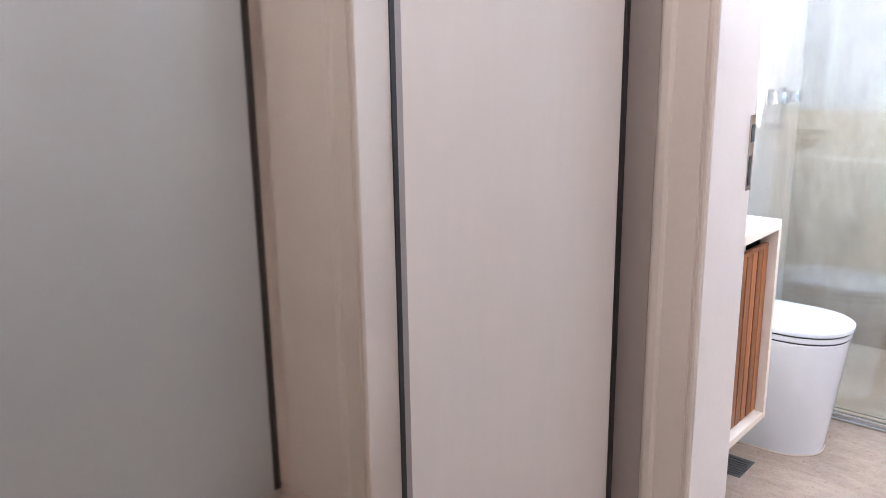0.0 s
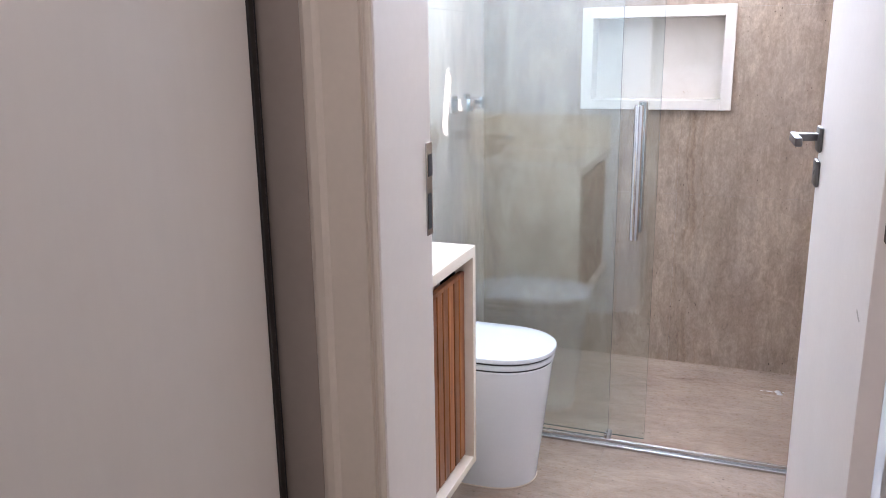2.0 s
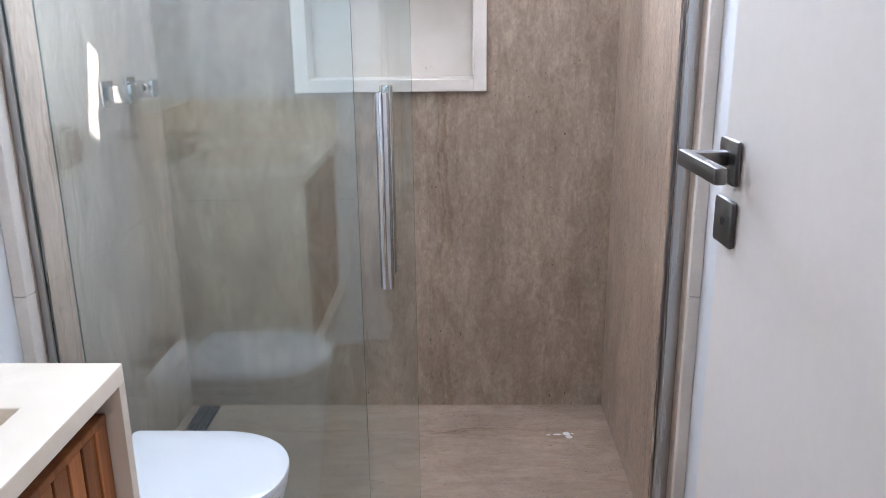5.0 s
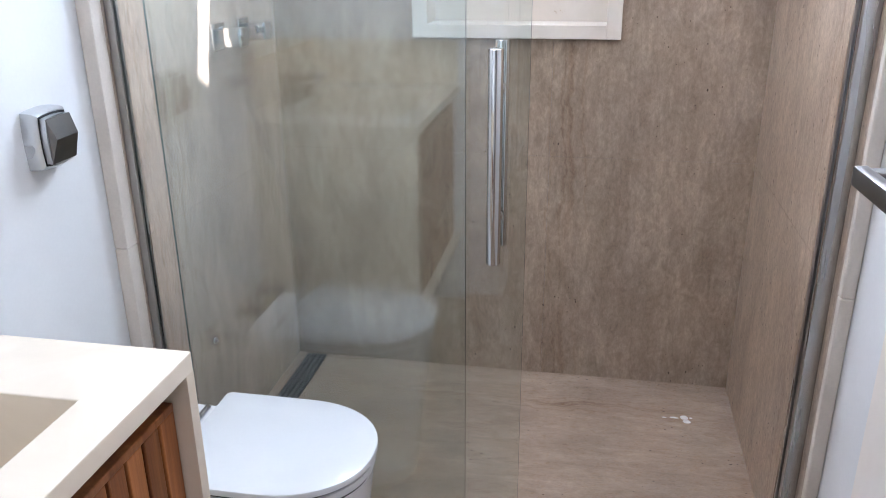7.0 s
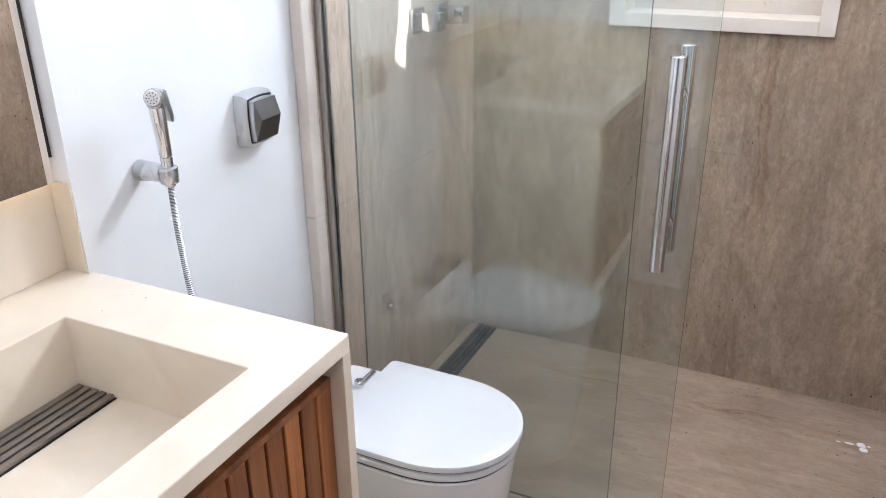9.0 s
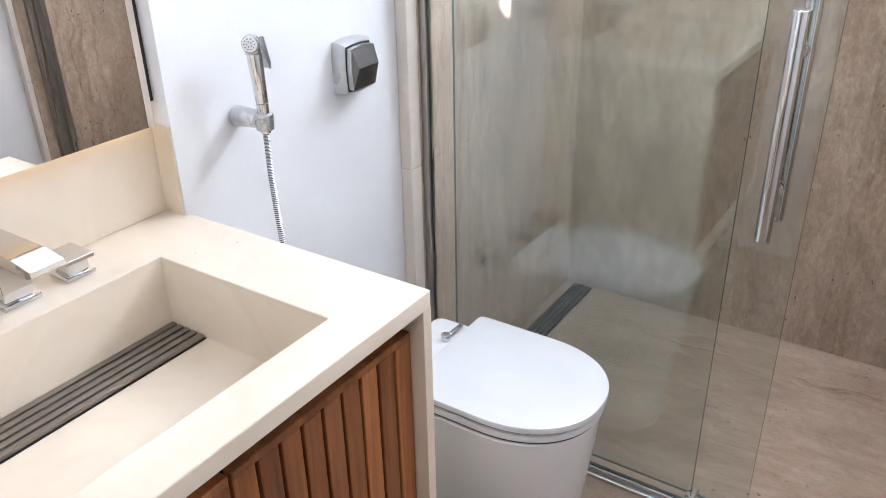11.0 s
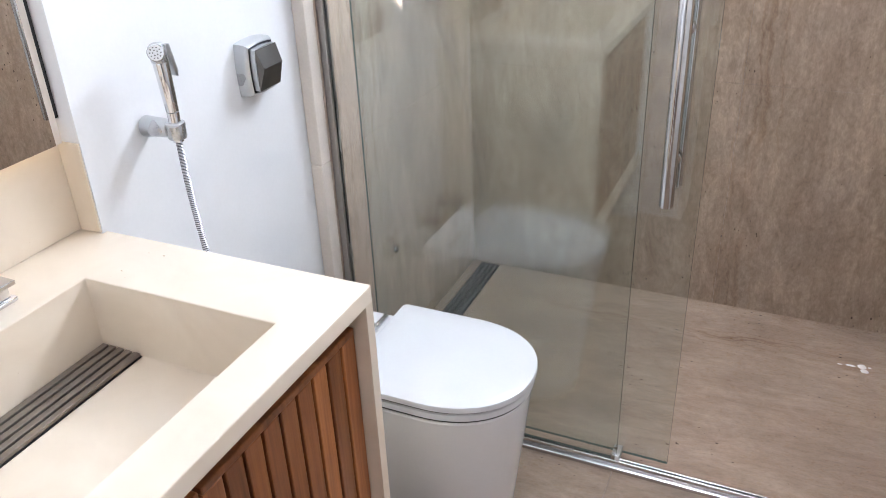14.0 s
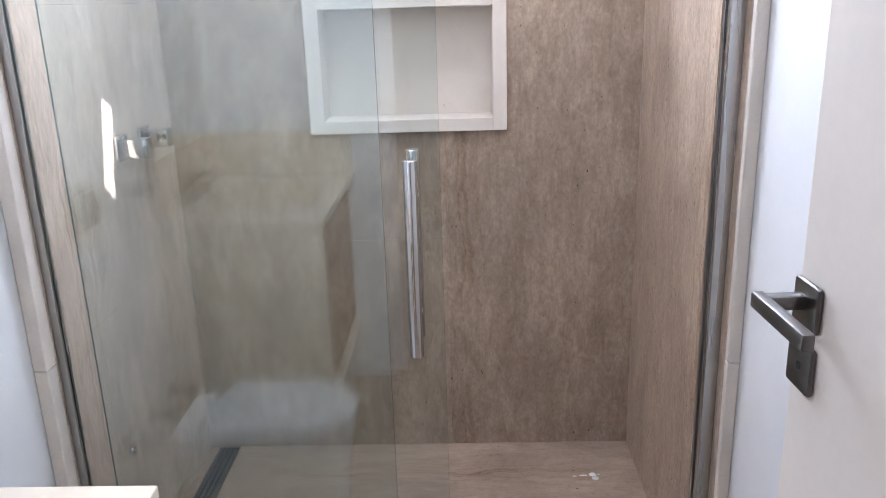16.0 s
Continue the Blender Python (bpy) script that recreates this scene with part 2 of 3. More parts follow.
M_GREEN = plain("grey_green_lacquered_glass", (0.50, 0.51, 0.48), 0.06, vary=0.03, scale=2)
# Casing beige darkened: the recess's shade is put into this colour.
M_FILLER_SHADE = plain("filler_painted_shade", (0.38, 0.31, 0.25), 0.45, vary=0.05, scale=3)
M_CARCASS = plain("wardrobe_carcass", (0.56, 0.5, 0.43), 0.6)
M_GRATE = plain("grate_bronze", (0.29, 0.245, 0.21), 0.35, 0.7, vary=0.15, scale=30)
M_DRAIN = plain("drain_grey_metal", (0.12, 0.125, 0.12), 0.4, 0.6, vary=0.15, scale=30)
M_GLASS = glass("shower_glass", (0.930, 0.963, 0.959))
M_GLASS_EDGE = plain("green_glass_edge", (0.075, 0.105, 0.09), 0.25, vary=0.05)
M_GLINT = plain("glint_white", (0.93, 0.93, 0.93), 0.25, vary=0.02, scale=60, relief=0.2)
M_FROST = plain("frosted_pane", (0.82, 0.85, 0.86), 0.5)
M_LED = glow("warm_led", (1.0, 0.80, 0.52), 1.3)
M_LED_SOFT = glow("soft_led", (1.0, 0.90, 0.74), 2.0)
M_ADDED_GLOW = glow("added_lamp_diffuser", (1.0, 0.96, 0.92), 0.6)
M_MIRROR, _, _, _ = base_material("mirror_silver", (0.86, 0.87, 0.86), 0.01, 1.0)
M_MIRROR_SOFT, _, _, _ = base_material("wardrobe_mirror_silver", (0.76, 0.745, 0.715), 0.03, 1.0)

# ---- building helpers ----


def box(x0, x1, y0, y1, z0, z1, bevel=0.0, bm=None, segs=2):
    own = bmesh.new()
    v = bmesh.ops.create_cube(own, size=1.0)["verts"]
    for p in v:
        p.co = Vector((x0 + (p.co.x + 0.5) * (x1 - x0), y0 + (p.co.y + 0.5) * (y1 - y0), z0 + (p.co.z + 0.5) * (z1 - z0)))
    if bevel:
        bmesh.ops.bevel(own, geom=own.edges[:], offset=bevel, segments=segs, affect="EDGES", profile=0.5)
    return join(own, bm)


def join(own, bm):
    if bm is None:
        return own
    t = bpy.data.meshes.new("t")
    own.to_mesh(t)
    own.free()
    bm.from_mesh(t)
    bpy.data.meshes.remove(t)
    return bm


def rod(a, b, r0, r1=None, bm=None, segs=20, bevel=0.0):
    """A round bar from a to b."""
    a, b = Vector(a), Vector(b)
    own = bmesh.new()
    bmesh.ops.create_cone(own, cap_ends=True, segments=segs, radius1=r0, radius2=r0 if r1 is None else r1, depth=(b - a).length)
    if bevel:
        caps = [e for e in own.edges if abs(e.verts[0].co.z - e.verts[1].co.z) < 1e-6]
        bmesh.ops.bevel(own, geom=caps, offset=bevel, segments=2, affect="EDGES", profile=0.5)
    bmesh.ops.transform(own, verts=own.verts, matrix=Matrix.Translation((a + b) / 2) @ (b - a).to_track_quat("Z", "Y").to_matrix().to_4x4())
    return join(own, bm)


def prism(points, axis, lo, hi, bevel=0.0, bm=None):
    """A polygon in the two other axes, drawn out along one axis."""
    own = bmesh.new()

    def at(p, d):
        c = list(p)
        c.insert(axis, d)
        return Vector(c)
    f = own.faces.new([own.verts.new(at(p, lo)) for p in points])
    ext = bmesh.ops.extrude_face_region(own, geom=[f])
    shift = Vector((0, 0, 0))
    shift[axis] = hi - lo
    bmesh.ops.translate(own, verts=[g for g in ext["geom"] if isinstance(g, bmesh.types.BMVert)], vec=shift)
    bmesh.ops.recalc_face_normals(own, faces=own.faces[:])
    if bevel:
        bmesh.ops.bevel(own, geom=own.edges[:], offset=bevel, segments=2, affect="EDGES", profile=0.5)
    return join(own, bm)


def loft(rings, bm=None):
    """Closed rings of equal length joined into a capped body."""
    own = bmesh.new()
    vs = [[own.verts.new(p) for p in r] for r in rings]
    k = len(vs[0])
    for a, b in zip(vs, vs[1:]):
        for i in range(k):
            own.faces.new((a[i], a[(i + 1) % k], b[(i + 1) % k], b[i]))
    own.faces.new(vs[0][::-1])
    own.faces.new(vs[-1])
    bmesh.ops.recalc_face_normals(own, faces=own.faces[:])
    return join(own, bm)


def tube(points, radius, bm=None, segs=10, wave=0.0, steps=160):
    """A round hose along a smooth line through the points."""
    pts = [Vector(p) for p in points]
    pts = [2 * pts[0] - pts[1]] + pts + [2 * pts[-1] - pts[-2]]
    line = []
    for k in range(steps + 1):
        u = k / steps * (len(pts) - 3)
        i = min(int(u), len(pts) - 4)
        t = u - i
        a, b, c, d = pts[i:i + 4]
        line.append(0.5 * ((2 * b) + (c - a) * t + (2 * a - 5 * b + 4 * c - d) * t * t + (3 * b - a - 3 * c + d) * t ** 3))
    rings = []
    for k, p in enumerate(line):
        way = (line[min(k + 1, steps)] - line[max(k - 1, 0)]).normalized()
        s = way.cross(Vector((0.3, 1, 0.1))).normalized()
        w = way.cross(s)
        r = radius * (1 + wave * (k % 2))
        rings.append([p + r * (math.cos(2 * math.pi * j / segs) * s + math.sin(2 * math.pi * j / segs) * w) for j in range(segs)])
    return loft(rings, bm)


def mesh_object(name, bm, material, smooth=False):
    d = bpy.data.meshes.new(name)
    bm.to_mesh(d)
    bm.free()
    d.materials.append(material)
    if smooth:
        for p in d.polygons:
            p.use_smooth = True
        d.set_sharp_from_angle(angle=radians(38))
    return new(name, d)


def part(name, bm, material, parent, label="", smooth=False):
    ob = mesh_object(name, bm, material, smooth)
    ob.parent = parent
    if label:
        tagged(ob, label)
    return ob


def structure(name, bm, material, label, category):
    return tagged(mesh_object(name, bm, material), label, category, kind="structure")


def thing(name, label, category, m=None, group=""):
    ob = new(name)
    ob.empty_display_size = 0.05
    if m is not None:
        ob.matrix_world = m
    return tagged(ob, label, category, group)


# ---- plan ----
H = 2.40                # ceiling
X_L, X_R = 0.0, 1.45    # white bathroom walls
S_L, S_R = 0.03, 1.425  # stone faces in the shower
Y_F0, Y_F1 = 0.122, 0.295  # door wall
Y_B = 2.50              # shower back wall
Y_S = 1.61              # where the stone begins
Y_G = 1.66              # glass
D_L, D_R, D_H = 0.657, 1.315, 2.10  # door opening
W_L, W_R = 0.517, 1.629  # wardrobe fronts

floor = structure("floor", box(-0.7, 2.2, -3.0, 2.75, -0.12, -0.012), M_GROUT, "beige travertine floor slabs with tight joints", "floor")
structure("ceiling", box(-0.7, 2.2, -3.0, 2.60, H, H + 0.05), M_CEIL, "plain white painted ceiling", "ceiling")
bm = box(-0.30, -0.07, Y_F1, 1.0, 0, H)
box(-0.30, X_L, 1.0, 2.62, 0, H, bm=bm)
structure("wall_west", bm, M_PAINT, "white painted wall with a shallow mirror recess", "wall")
wall_east = structure("wall_east", box(X_R, X_R + 0.15, Y_F1, 2.60, 0, H), M_PAINT, "white painted wall meeting the shower stone", "wall")
WX0, WX1, WZ0, WZ1 = 0.40, 1.36, 1.70, 2.36   # unseen high window over the niche
bm = box(X_L, X_R, 2.525, 2.62, 0, 1.07)
box(X_L, X_R, 2.525, 2.62, 1.43, WZ0, bm=bm)
box(X_L, 0.474, 2.525, 2.62, 1.07, 1.43, bm=bm)
box(1.012, X_R, 2.525, 2.62, 1.07, 1.43, bm=bm)
box(X_L, WX0, 2.525, 2.62, WZ0, WZ1, bm=bm)
box(WX1, X_R, 2.525, 2.62, WZ0, WZ1, bm=bm)
box(X_L, X_R, 2.525, 2.60, WZ1, H, bm=bm)
wall_north = structure("wall_north", bm, M_GROUT, "shower back wall clad in beige travertine slabs", "wall")
bm = box(-0.30, D_L - 0.014, Y_F0, Y_F1, 0, H)
box(D_R + 0.014, 2.0, Y_F0, Y_F1, 0, H, bm=bm)
box(D_L - 0.014, D_R + 0.014, Y_F0, Y_F1, D_H + 0.014, H, bm=bm)
structure("wall_south", bm, M_PAINT, "white painted wall with the bathroom doorway", "wall")
structure("wall_closet_end", box(-0.7, 2.2, -3.0, -2.9, 0, H), M_PAINT, "plain painted end wall of the dressing corridor", "wall")
bm = box(-0.7, -0.6, -2.9, Y_F0, 0, H)
structure("wall_closet_west", bm, M_PAINT, "plain painted wall behind the wardrobe", "wall")
structure("wall_closet_east", box(2.1, 2.2, -2.9, Y_F0, 0, H), M_PAINT, "plain painted wall behind the wardrobe", "wall")

# ---- doorway: jambs, casing, door ----


def casing_profile(x_in, way):
    """Plan of a moulded casing board: inner edge at x_in, width away from the opening."""
    y = Y_F0
    outline = [(0.0, 0.0), (0.0, 0.006), (0.0015, 0.0095), (0.005, 0.0115), (0.009, 0.0105), (0.0115, 0.0075), (0.0135, 0.0075), (0.015, 0.0125),
               (0.070, 0.0145), (0.073, 0.0175), (0.078, 0.0205), (0.090, 0.0205), (0.096, 0.0185), (0.099, 0.0145), (0.099, 0.0)]
    return [(x_in + way * u, y - v) for u, v in outline]


door_frame = tagged(new("door_frame"), "pale lacquered door frame with moulded beige casing", "door frame", kind="structure")
part("jamb", box(D_L - 0.014, D_L, Y_F0 - 0.005, 0.307, 0, D_H, 0.002), M_JAMB, door_frame, "off-white lacquered jamb")
part("jamb", box(D_R, D_R + 0.014, Y_F0 - 0.005, 0.272, 0, D_H, 0.002), M_JAMB, door_frame, "off-white lacquered jamb")
part("head_jamb", box(D_L - 0.014, D_R + 0.014, Y_F0 - 0.010, 0.307, D_H, D_H + 0.014, 0.002), M_JAMB, door_frame)
part("casing", prism(casing_profile(D_L - 0.003, -1), 2, 0, D_H + 0.01), M_CASING, door_frame, "beige moulded casing board")
part("casing", prism(casing_profile(D_R + 0.003, 1), 2, 0, D_H + 0.01), M_CASING, door_frame, "beige moulded casing board")
part("head_casing", box(D_L - 0.102, D_R + 0.102, Y_F0 - 0.020, Y_F0, D_H + 0.01, D_H + 0.09, 0.004), M_CASING, door_frame)
strike = part("strike_plate", box(D_L, D_L + 0.002, 0.283, 0.3065, 1.026, 1.170, 0.0008), M_STEEL, door_frame, "steel strike plate with two dark slots")
part("strike_slot", box(D_L + 0.002, D_L + 0.0026, 0.290, 0.306, 1.118, 1.152), M_BLACK, strike)
part("strike_slot", box(D_L + 0.002, D_L + 0.0026, 0.287, 0.300, 1.036, 1.092), M_BLACK, strike)

door = tagged(new("door_1"), "off-white lacquered door standing open against the wall", "door", kind="structure")
door.matrix_world = pose(1.302, 0.255, 0, 0, 0, 2.97)
leaf = part("door_leaf", box(-0.030, 0, 0, 0.618, 0.008, D_H - 0.005, 0.0015), M_DOOR, door)
part("scratch", prism([(0.044, 0.949), (0.054, 0.952), (0.064, 0.956), (0.072, 0.959), (0.070, 0.955), (0.058, 0.949), (0.048, 0.947)], 0, -0.0306, -0.0301), M_CARCASS, leaf, "small scrape in the lacquer")
for z0, z1, name in ((1.107, 1.155, "handle_rose"), (1.041, 1.092, "keyhole_rose")):
    rose = part(name, box(-0.038, -0.0302, 0.566, 0.616, z0, z1, 0.004), M_GUN, door, "brushed gunmetal square rose", True)
    if name == "keyhole_rose":
        part("keyhole", rod((-0.0386, 0.588, 1.068), (-0.0379, 0.588, 1.068), 0.0045), M_BLACK, rose)
lever = box(-0.078, -0.036, 0.585, 0.602, 1.127, 1.142, 0.003)
box(-0.086, -0.073, 0.492, 0.605, 1.126, 1.143, 0.003, lever)
part("lever_handle", lever, M_GUN, door, "brushed gunmetal straight lever", True)
hinge = part("hinge", prism([(-0.020, 1.067), (-0.005, 1.067), (0.003, 1.078), (0.003, 1.110), (-0.005, 1.120), (-0.020, 1.120), (-0.0225, 1.116), (-0.0225, 1.071)], 1, -0.0035, -0.0005, 0.0006), M_BRONZE, door, "dark bronze butterfly hinge with four screws")
for x, z in ((-0.0165, 1.113), (-0.012, 1.100), (-0.0125, 1.086), (-0.0175, 1.0735)):
    part("screw", rod((x, -0.0034, z), (x, -0.0048, z), 0.0038, 0.003, segs=14), M_GUN, hinge)
    bmx = box(x - 0.0022, x + 0.0022, -0.0052, -0.0047, z - 0.0004, z + 0.0004)
    box(x - 0.0004, x + 0.0004, -0.0052, -0.0047, z - 0.0022, z + 0.0022, bm=bmx)
    part("screw_slot", bmx, M_BLACK, hinge)
knuckle = rod((0.0035, -0.007, 1.043), (0.0035, -0.007, 1.0665), 0.0055, bevel=0.001)
rod((0.0035, -0.007, 1.0675), (0.0035, -0.007, 1.1175), 0.0055, bm=knuckle, bevel=0.001)
rod((0.0035, -0.007, 1.1185), (0.0035, -0.007, 1.142), 0.0055, bm=knuckle, bevel=0.001)
part("hinge_knuckle", knuckle, M_BRONZE, hinge, "", True)
tabs = box(0.0020, 0.0085, -0.022, -0.001, 1.043, 1.064, 0.0008)
box(0.0020, 0.0085, -0.022, -0.001, 1.121, 1.142, 0.0008, tabs)
part("hinge_tab", tabs, M_BRONZE, hinge)

# ---- dressing corridor: two wardrobes ----


def wardrobe(name, label, front, back, doors, y_end):
    w = thing(name, label, "wardrobe")
    s = 1 if front > back else -1
    inner = front - s * 0.075
    a, b = min(inner, back), max(inner, back)
    part("body", box(a, b, -2.6, y_end, 0.0, 2.36), M_CARCASS, w)
    part("plinth", box(min(inner, front - s * 0.02), max(inner, front - s * 0.02), -2.6, y_end, 0.0, 0.035), M_CARCASS, w)
    part("top_rail", box(min(inner, front), max(inner, front), -2.6, y_end, 2.31, 2.36), M_ALU, w)
    for y0, y1, depth, mat, stile0, stile1, text in doors:
        f = front - s * depth
        d = part("sliding_door", box(min(f, f - s * 0.018), max(f, f - s * 0.018), y0 + 0.004, y1 - 0.004, 0.04, 2.305, 0.001), mat, w, text)
        for y, wide, m2 in ((y0, stile0, M_TAUPE), (y1, -stile1, M_ALU_DARK)):
            if wide:
                e = 0.004
                sx = sorted((f + s * e, f - s * 0.022))
                sy = sorted((y, y + wide))
                part("edge_profile", box(sx[0], sx[1], sy[0], sy[1], 0.04, 2.305, 0.0012), m2, d, "vertical aluminium edge profile")
    return w


left_wardrobe = wardrobe("wardrobe", "built-in wardrobe with a taupe and a mirrored sliding door", W_L, -0.58,
                         [(-0.539, 0.062, 0.004, M_PANEL, 0.030, 0.012, "satin taupe lacquered sliding door"),
                          (-1.40, -0.541, -0.016, M_MIRROR_SOFT, 0.03, 0.0, "mirrored sliding door"),
                          (-2.58, -1.41, 0.004, M_PANEL, 0.026, 0.026, "satin taupe lacquered sliding door")], 0.068)
part("door_seal", box(W_L - 0.020, W_L + 0.0172, -0.5460, -0.5382, 0.04, 2.305), M_BLACK, left_wardrobe, "black rubber seal")
part("door_seal", box(W_L - 0.022, W_L - 0.002, 0.0625, 0.068, 0.04, 2.305), M_BLACK, left_wardrobe, "black rubber seal")
# Beige strip coloured darker to paint the shade beside the casing.
part("filler_strip", box(0.36, 0.5535, 0.1100, 0.1215, 0.0, 2.36, 0.001), M_FILLER_SHADE, left_wardrobe, "beige filler strip")
right_wardrobe = wardrobe("wardrobe", "built-in wardrobe with grey-green glass sliding doors", W_R, 2.09,
                          [(-1.10, 0.045, 0.004, M_GREEN, 0.026, 0.022, "glossy grey-green glass sliding door"),
                           (-2.58, -1.08, 0.030, M_GREEN, 0.026, 0.026, "glossy grey-green glass sliding door")], 0.05)
part("filler_strip", box(1.4185, W_R + 0.17, 0.1080, 0.1215, 0.0, 2.36, 0.001), M_CASING, right_wardrobe, "beige filler strip")


def added_ceiling_lamp(x, y, label):
    c = thing("added_ceiling_lamp", label, "ceiling lamp")
    bmf = box(x - 0.16, x + 0.16, y - 0.16, y - 0.14, H - 0.02, H - 0.0005, 0.002)
    box(x - 0.16, x + 0.16, y + 0.14, y + 0.16, H - 0.02, H - 0.0005, 0.002, bmf)
    box(x - 0.16, x - 0.14, y - 0.14, y + 0.14, H - 0.02, H - 0.0005, 0.002, bmf)
    box(x + 0.14, x + 0.16, y - 0.14, y + 0.14, H - 0.02, H - 0.0005, 0.002, bmf)
    part("lamp_frame", bmf, M_PAINT, c)
    part("diffuser", box(x - 0.139, x + 0.139, y - 0.139, y + 0.139, H - 0.012, H - 0.0005), M_ADDED_GLOW, c)


# Neither ceiling lamp is seen; both are added to brighten the rooms.
added_ceiling_lamp(0.62, 0.64, "unseen square fill lamp added on the bathroom ceiling")
added_ceiling_lamp(1.12, -0.95, "unseen square lamp added on the corridor ceiling")

# ---- high shower window, out of view ----
window = tagged(new("window_1"), "unseen high aluminium window, frosted panes cut to shape the sun patch", "window", kind="structure")
bm = box(WX0, WX1, 2.53, 2.57, WZ0, WZ0 + 0.03, 0.002)
box(WX0, WX1, 2.53, 2.57, WZ1 - 0.03, WZ1, 0.002, bm)
box(WX0, WX0 + 0.03, 2.53, 2.57, WZ0 + 0.03, WZ1 - 0.03, 0.002, bm)
box(WX1 - 0.03, WX1, 2.53, 2.57, WZ0 + 0.03, WZ1 - 0.03, 0.002, bm)
part("window_frame", bm, M_ALU, window)
# Diamond gap in the unseen panes, shaped to throw the wall's sun patch.
GX, GZ, GW, GH = 1.098, 2.092, 0.118, 0.128
A0, A1, B0, B1 = WX0 + 0.03, WX1 - 0.03, WZ0 + 0.03, WZ1 - 0.03
part("pane", prism([(A0, B0), (GX, B0), (GX, GZ - GH), (GX - GW, GZ - 0.02), (GX, GZ + GH), (GX, B1), (A0, B1)], 1, 2.548, 2.554), M_FROST, window, "frosted glass pane")
part("pane", prism([(A1, B0), (A1, B1), (GX, B1), (GX, GZ + GH), (GX + GW, GZ + 0.02), (GX, GZ - GH), (GX, B0)], 1, 2.548, 2.554), M_FROST, window, "frosted glass pane")

# ---- vanity ----
C_T = 0.83              # top of the counter
V0, V1, V_X = 0.297, 1.008, 0.493
BX0, BX1, BY0, BY1, B_Z = 0.086, 0.421, 0.425, 0.876, 0.709
counter = thing("vanity_counter", "cream limestone counter with an integral trough basin", "counter")


def trough_top():
    """A slab with a trough sunk into it, in one body."""
    b = bmesh.new()
    outer = [(-0.066, V0), (V_X, V0), (V_X, V1), (0.0008, V1), (0.0008, 0.9985), (-0.066, 0.9985)]
    hole = [(BX0, BY0), (BX1, BY0), (BX1, BY1), (BX0, BY1)]

    def ring(pts, z):
        return [b.verts.new((x, y, z)) for x, y in pts]
    o1, o0 = ring(outer, C_T), ring(outer, C_T - 0.027)
    h1, h0 = ring(hole, C_T), ring(hole, B_Z)
    for ab in ((o1[0], o1[1], h1[1], h1[0]), (o1[1], o1[2], h1[2], h1[1]), (o1[2], o1[3], o1[4], h1[3], h1[2]), (o1[4], o1[5], o1[0], h1[0], h1[3])):
        b.faces.new(ab)
    for k in range(6):
        b.faces.new((o0[k], o0[(k + 1) % 6], o1[(k + 1) % 6], o1[k]))
    for k in range(4):
        b.faces.new((h1[k], h1[(k + 1) % 4], h0[(k + 1) % 4], h0[k]))
    b.faces.new(h0)
    under = [(BX0 - 0.02, BY0 - 0.02), (BX1 + 0.02, BY0 - 0.02), (BX1 + 0.02, BY1 + 0.02), (BX0 - 0.02, BY1 + 0.02)]
    u1, u0 = ring(under, C_T - 0.027), ring(under, B_Z - 0.022)
    for ab in ((o0[0], o0[1], u1[1], u1[0]), (o0[1], o0[2], u1[2], u1[1]), (o0[2], o0[3], o0[4], u1[3], u1[2]), (o0[4], o0[5], o0[0], u1[0], u1[3])):
        b.faces.new(ab)
    for k in range(4):
        b.faces.new((u1[k], u1[(k + 1) % 4], u0[(k + 1) % 4], u0[k]))
    b.faces.new(u0)
    bmesh.ops.recalc_face_normals(b, faces=b.faces[:])
    sharp = [e for e in b.edges if e.calc_face_angle(0) > 1.0 and max(v.co.z for v in e.verts) > B_Z - 0.001 and not all(abs(v.co.z - C_T + 0.027) < 1e-5 for v in e.verts)]
    bmesh.ops.bevel(b, geom=sharp, offset=0.0026, segments=3, affect="EDGES", profile=0.5)
    return b


part("top", trough_top(), M_CREAM, counter, "cream stone slab with a deep trough basin", True)
part("side_panel", box(0.0005, V_X, V1 - 0.019, V1, 0.237, C_T - 0.0270, 0.0008), M_CREAM, counter, "cream stone waterfall end panel")
part("bottom_panel", box(0.0005, V_X, V0, V1 - 0.0195, 0.237, 0.258, 0.0018), M_CREAM, counter)
grate = part("basin_grate", box(BX0 + 0.002, BX0 + 0.078, BY0 + 0.002, BY1 - 0.002, B_Z + 0.0005, B_Z + 0.002), M_BLACK, counter, "dark slot under the grate bars")
for i in range(5):
    x = BX0 + 0.003 + i * 0.0155
    part("grate_bar", box(x, x + 0.0108, BY0 + 0.004, BY1 - 0.003, B_Z + 0.002, B_Z + 0.008, 0.001), M_GRATE, grate, "brown metal grate bar")
splash = thing("backsplash", "cream limestone backsplash with a short side return", "backsplash")
part("back_slab", box(-0.069, -0.045, V0, 0.998, C_T + 0.0003, 0.983, 0.001), M_CREAM, splash)
part("end_slab", box(-0.0445, 0.488, V0 + 0.0005, V0 + 0.020, C_T + 0.0003, 0.984, 0.001), M_CREAM, splash)
part("side_slab", box(-0.0445, -0.0010, 0.9960, 0.9995, C_T + 0.0003, 0.984, 0.0005), M_CREAM, splash)

cabinet = thing("vanity_cabinet", "wall-hung cabinet with vertical teak slat doors", "cabinet")
bm = box(0.02, 0.445, V0, 0.31, 0.2585, 0.79)
box(0.02, 0.445, 0.972, V1 - 0.0195, 0.2585, 0.79, bm=bm)
box(0.005, 0.02, V0, V1 - 0.0195, 0.2585, 0.79, bm=bm)
part("body", bm, M_BACKING_SHADE, cabinet)
PITCH = 0.0383


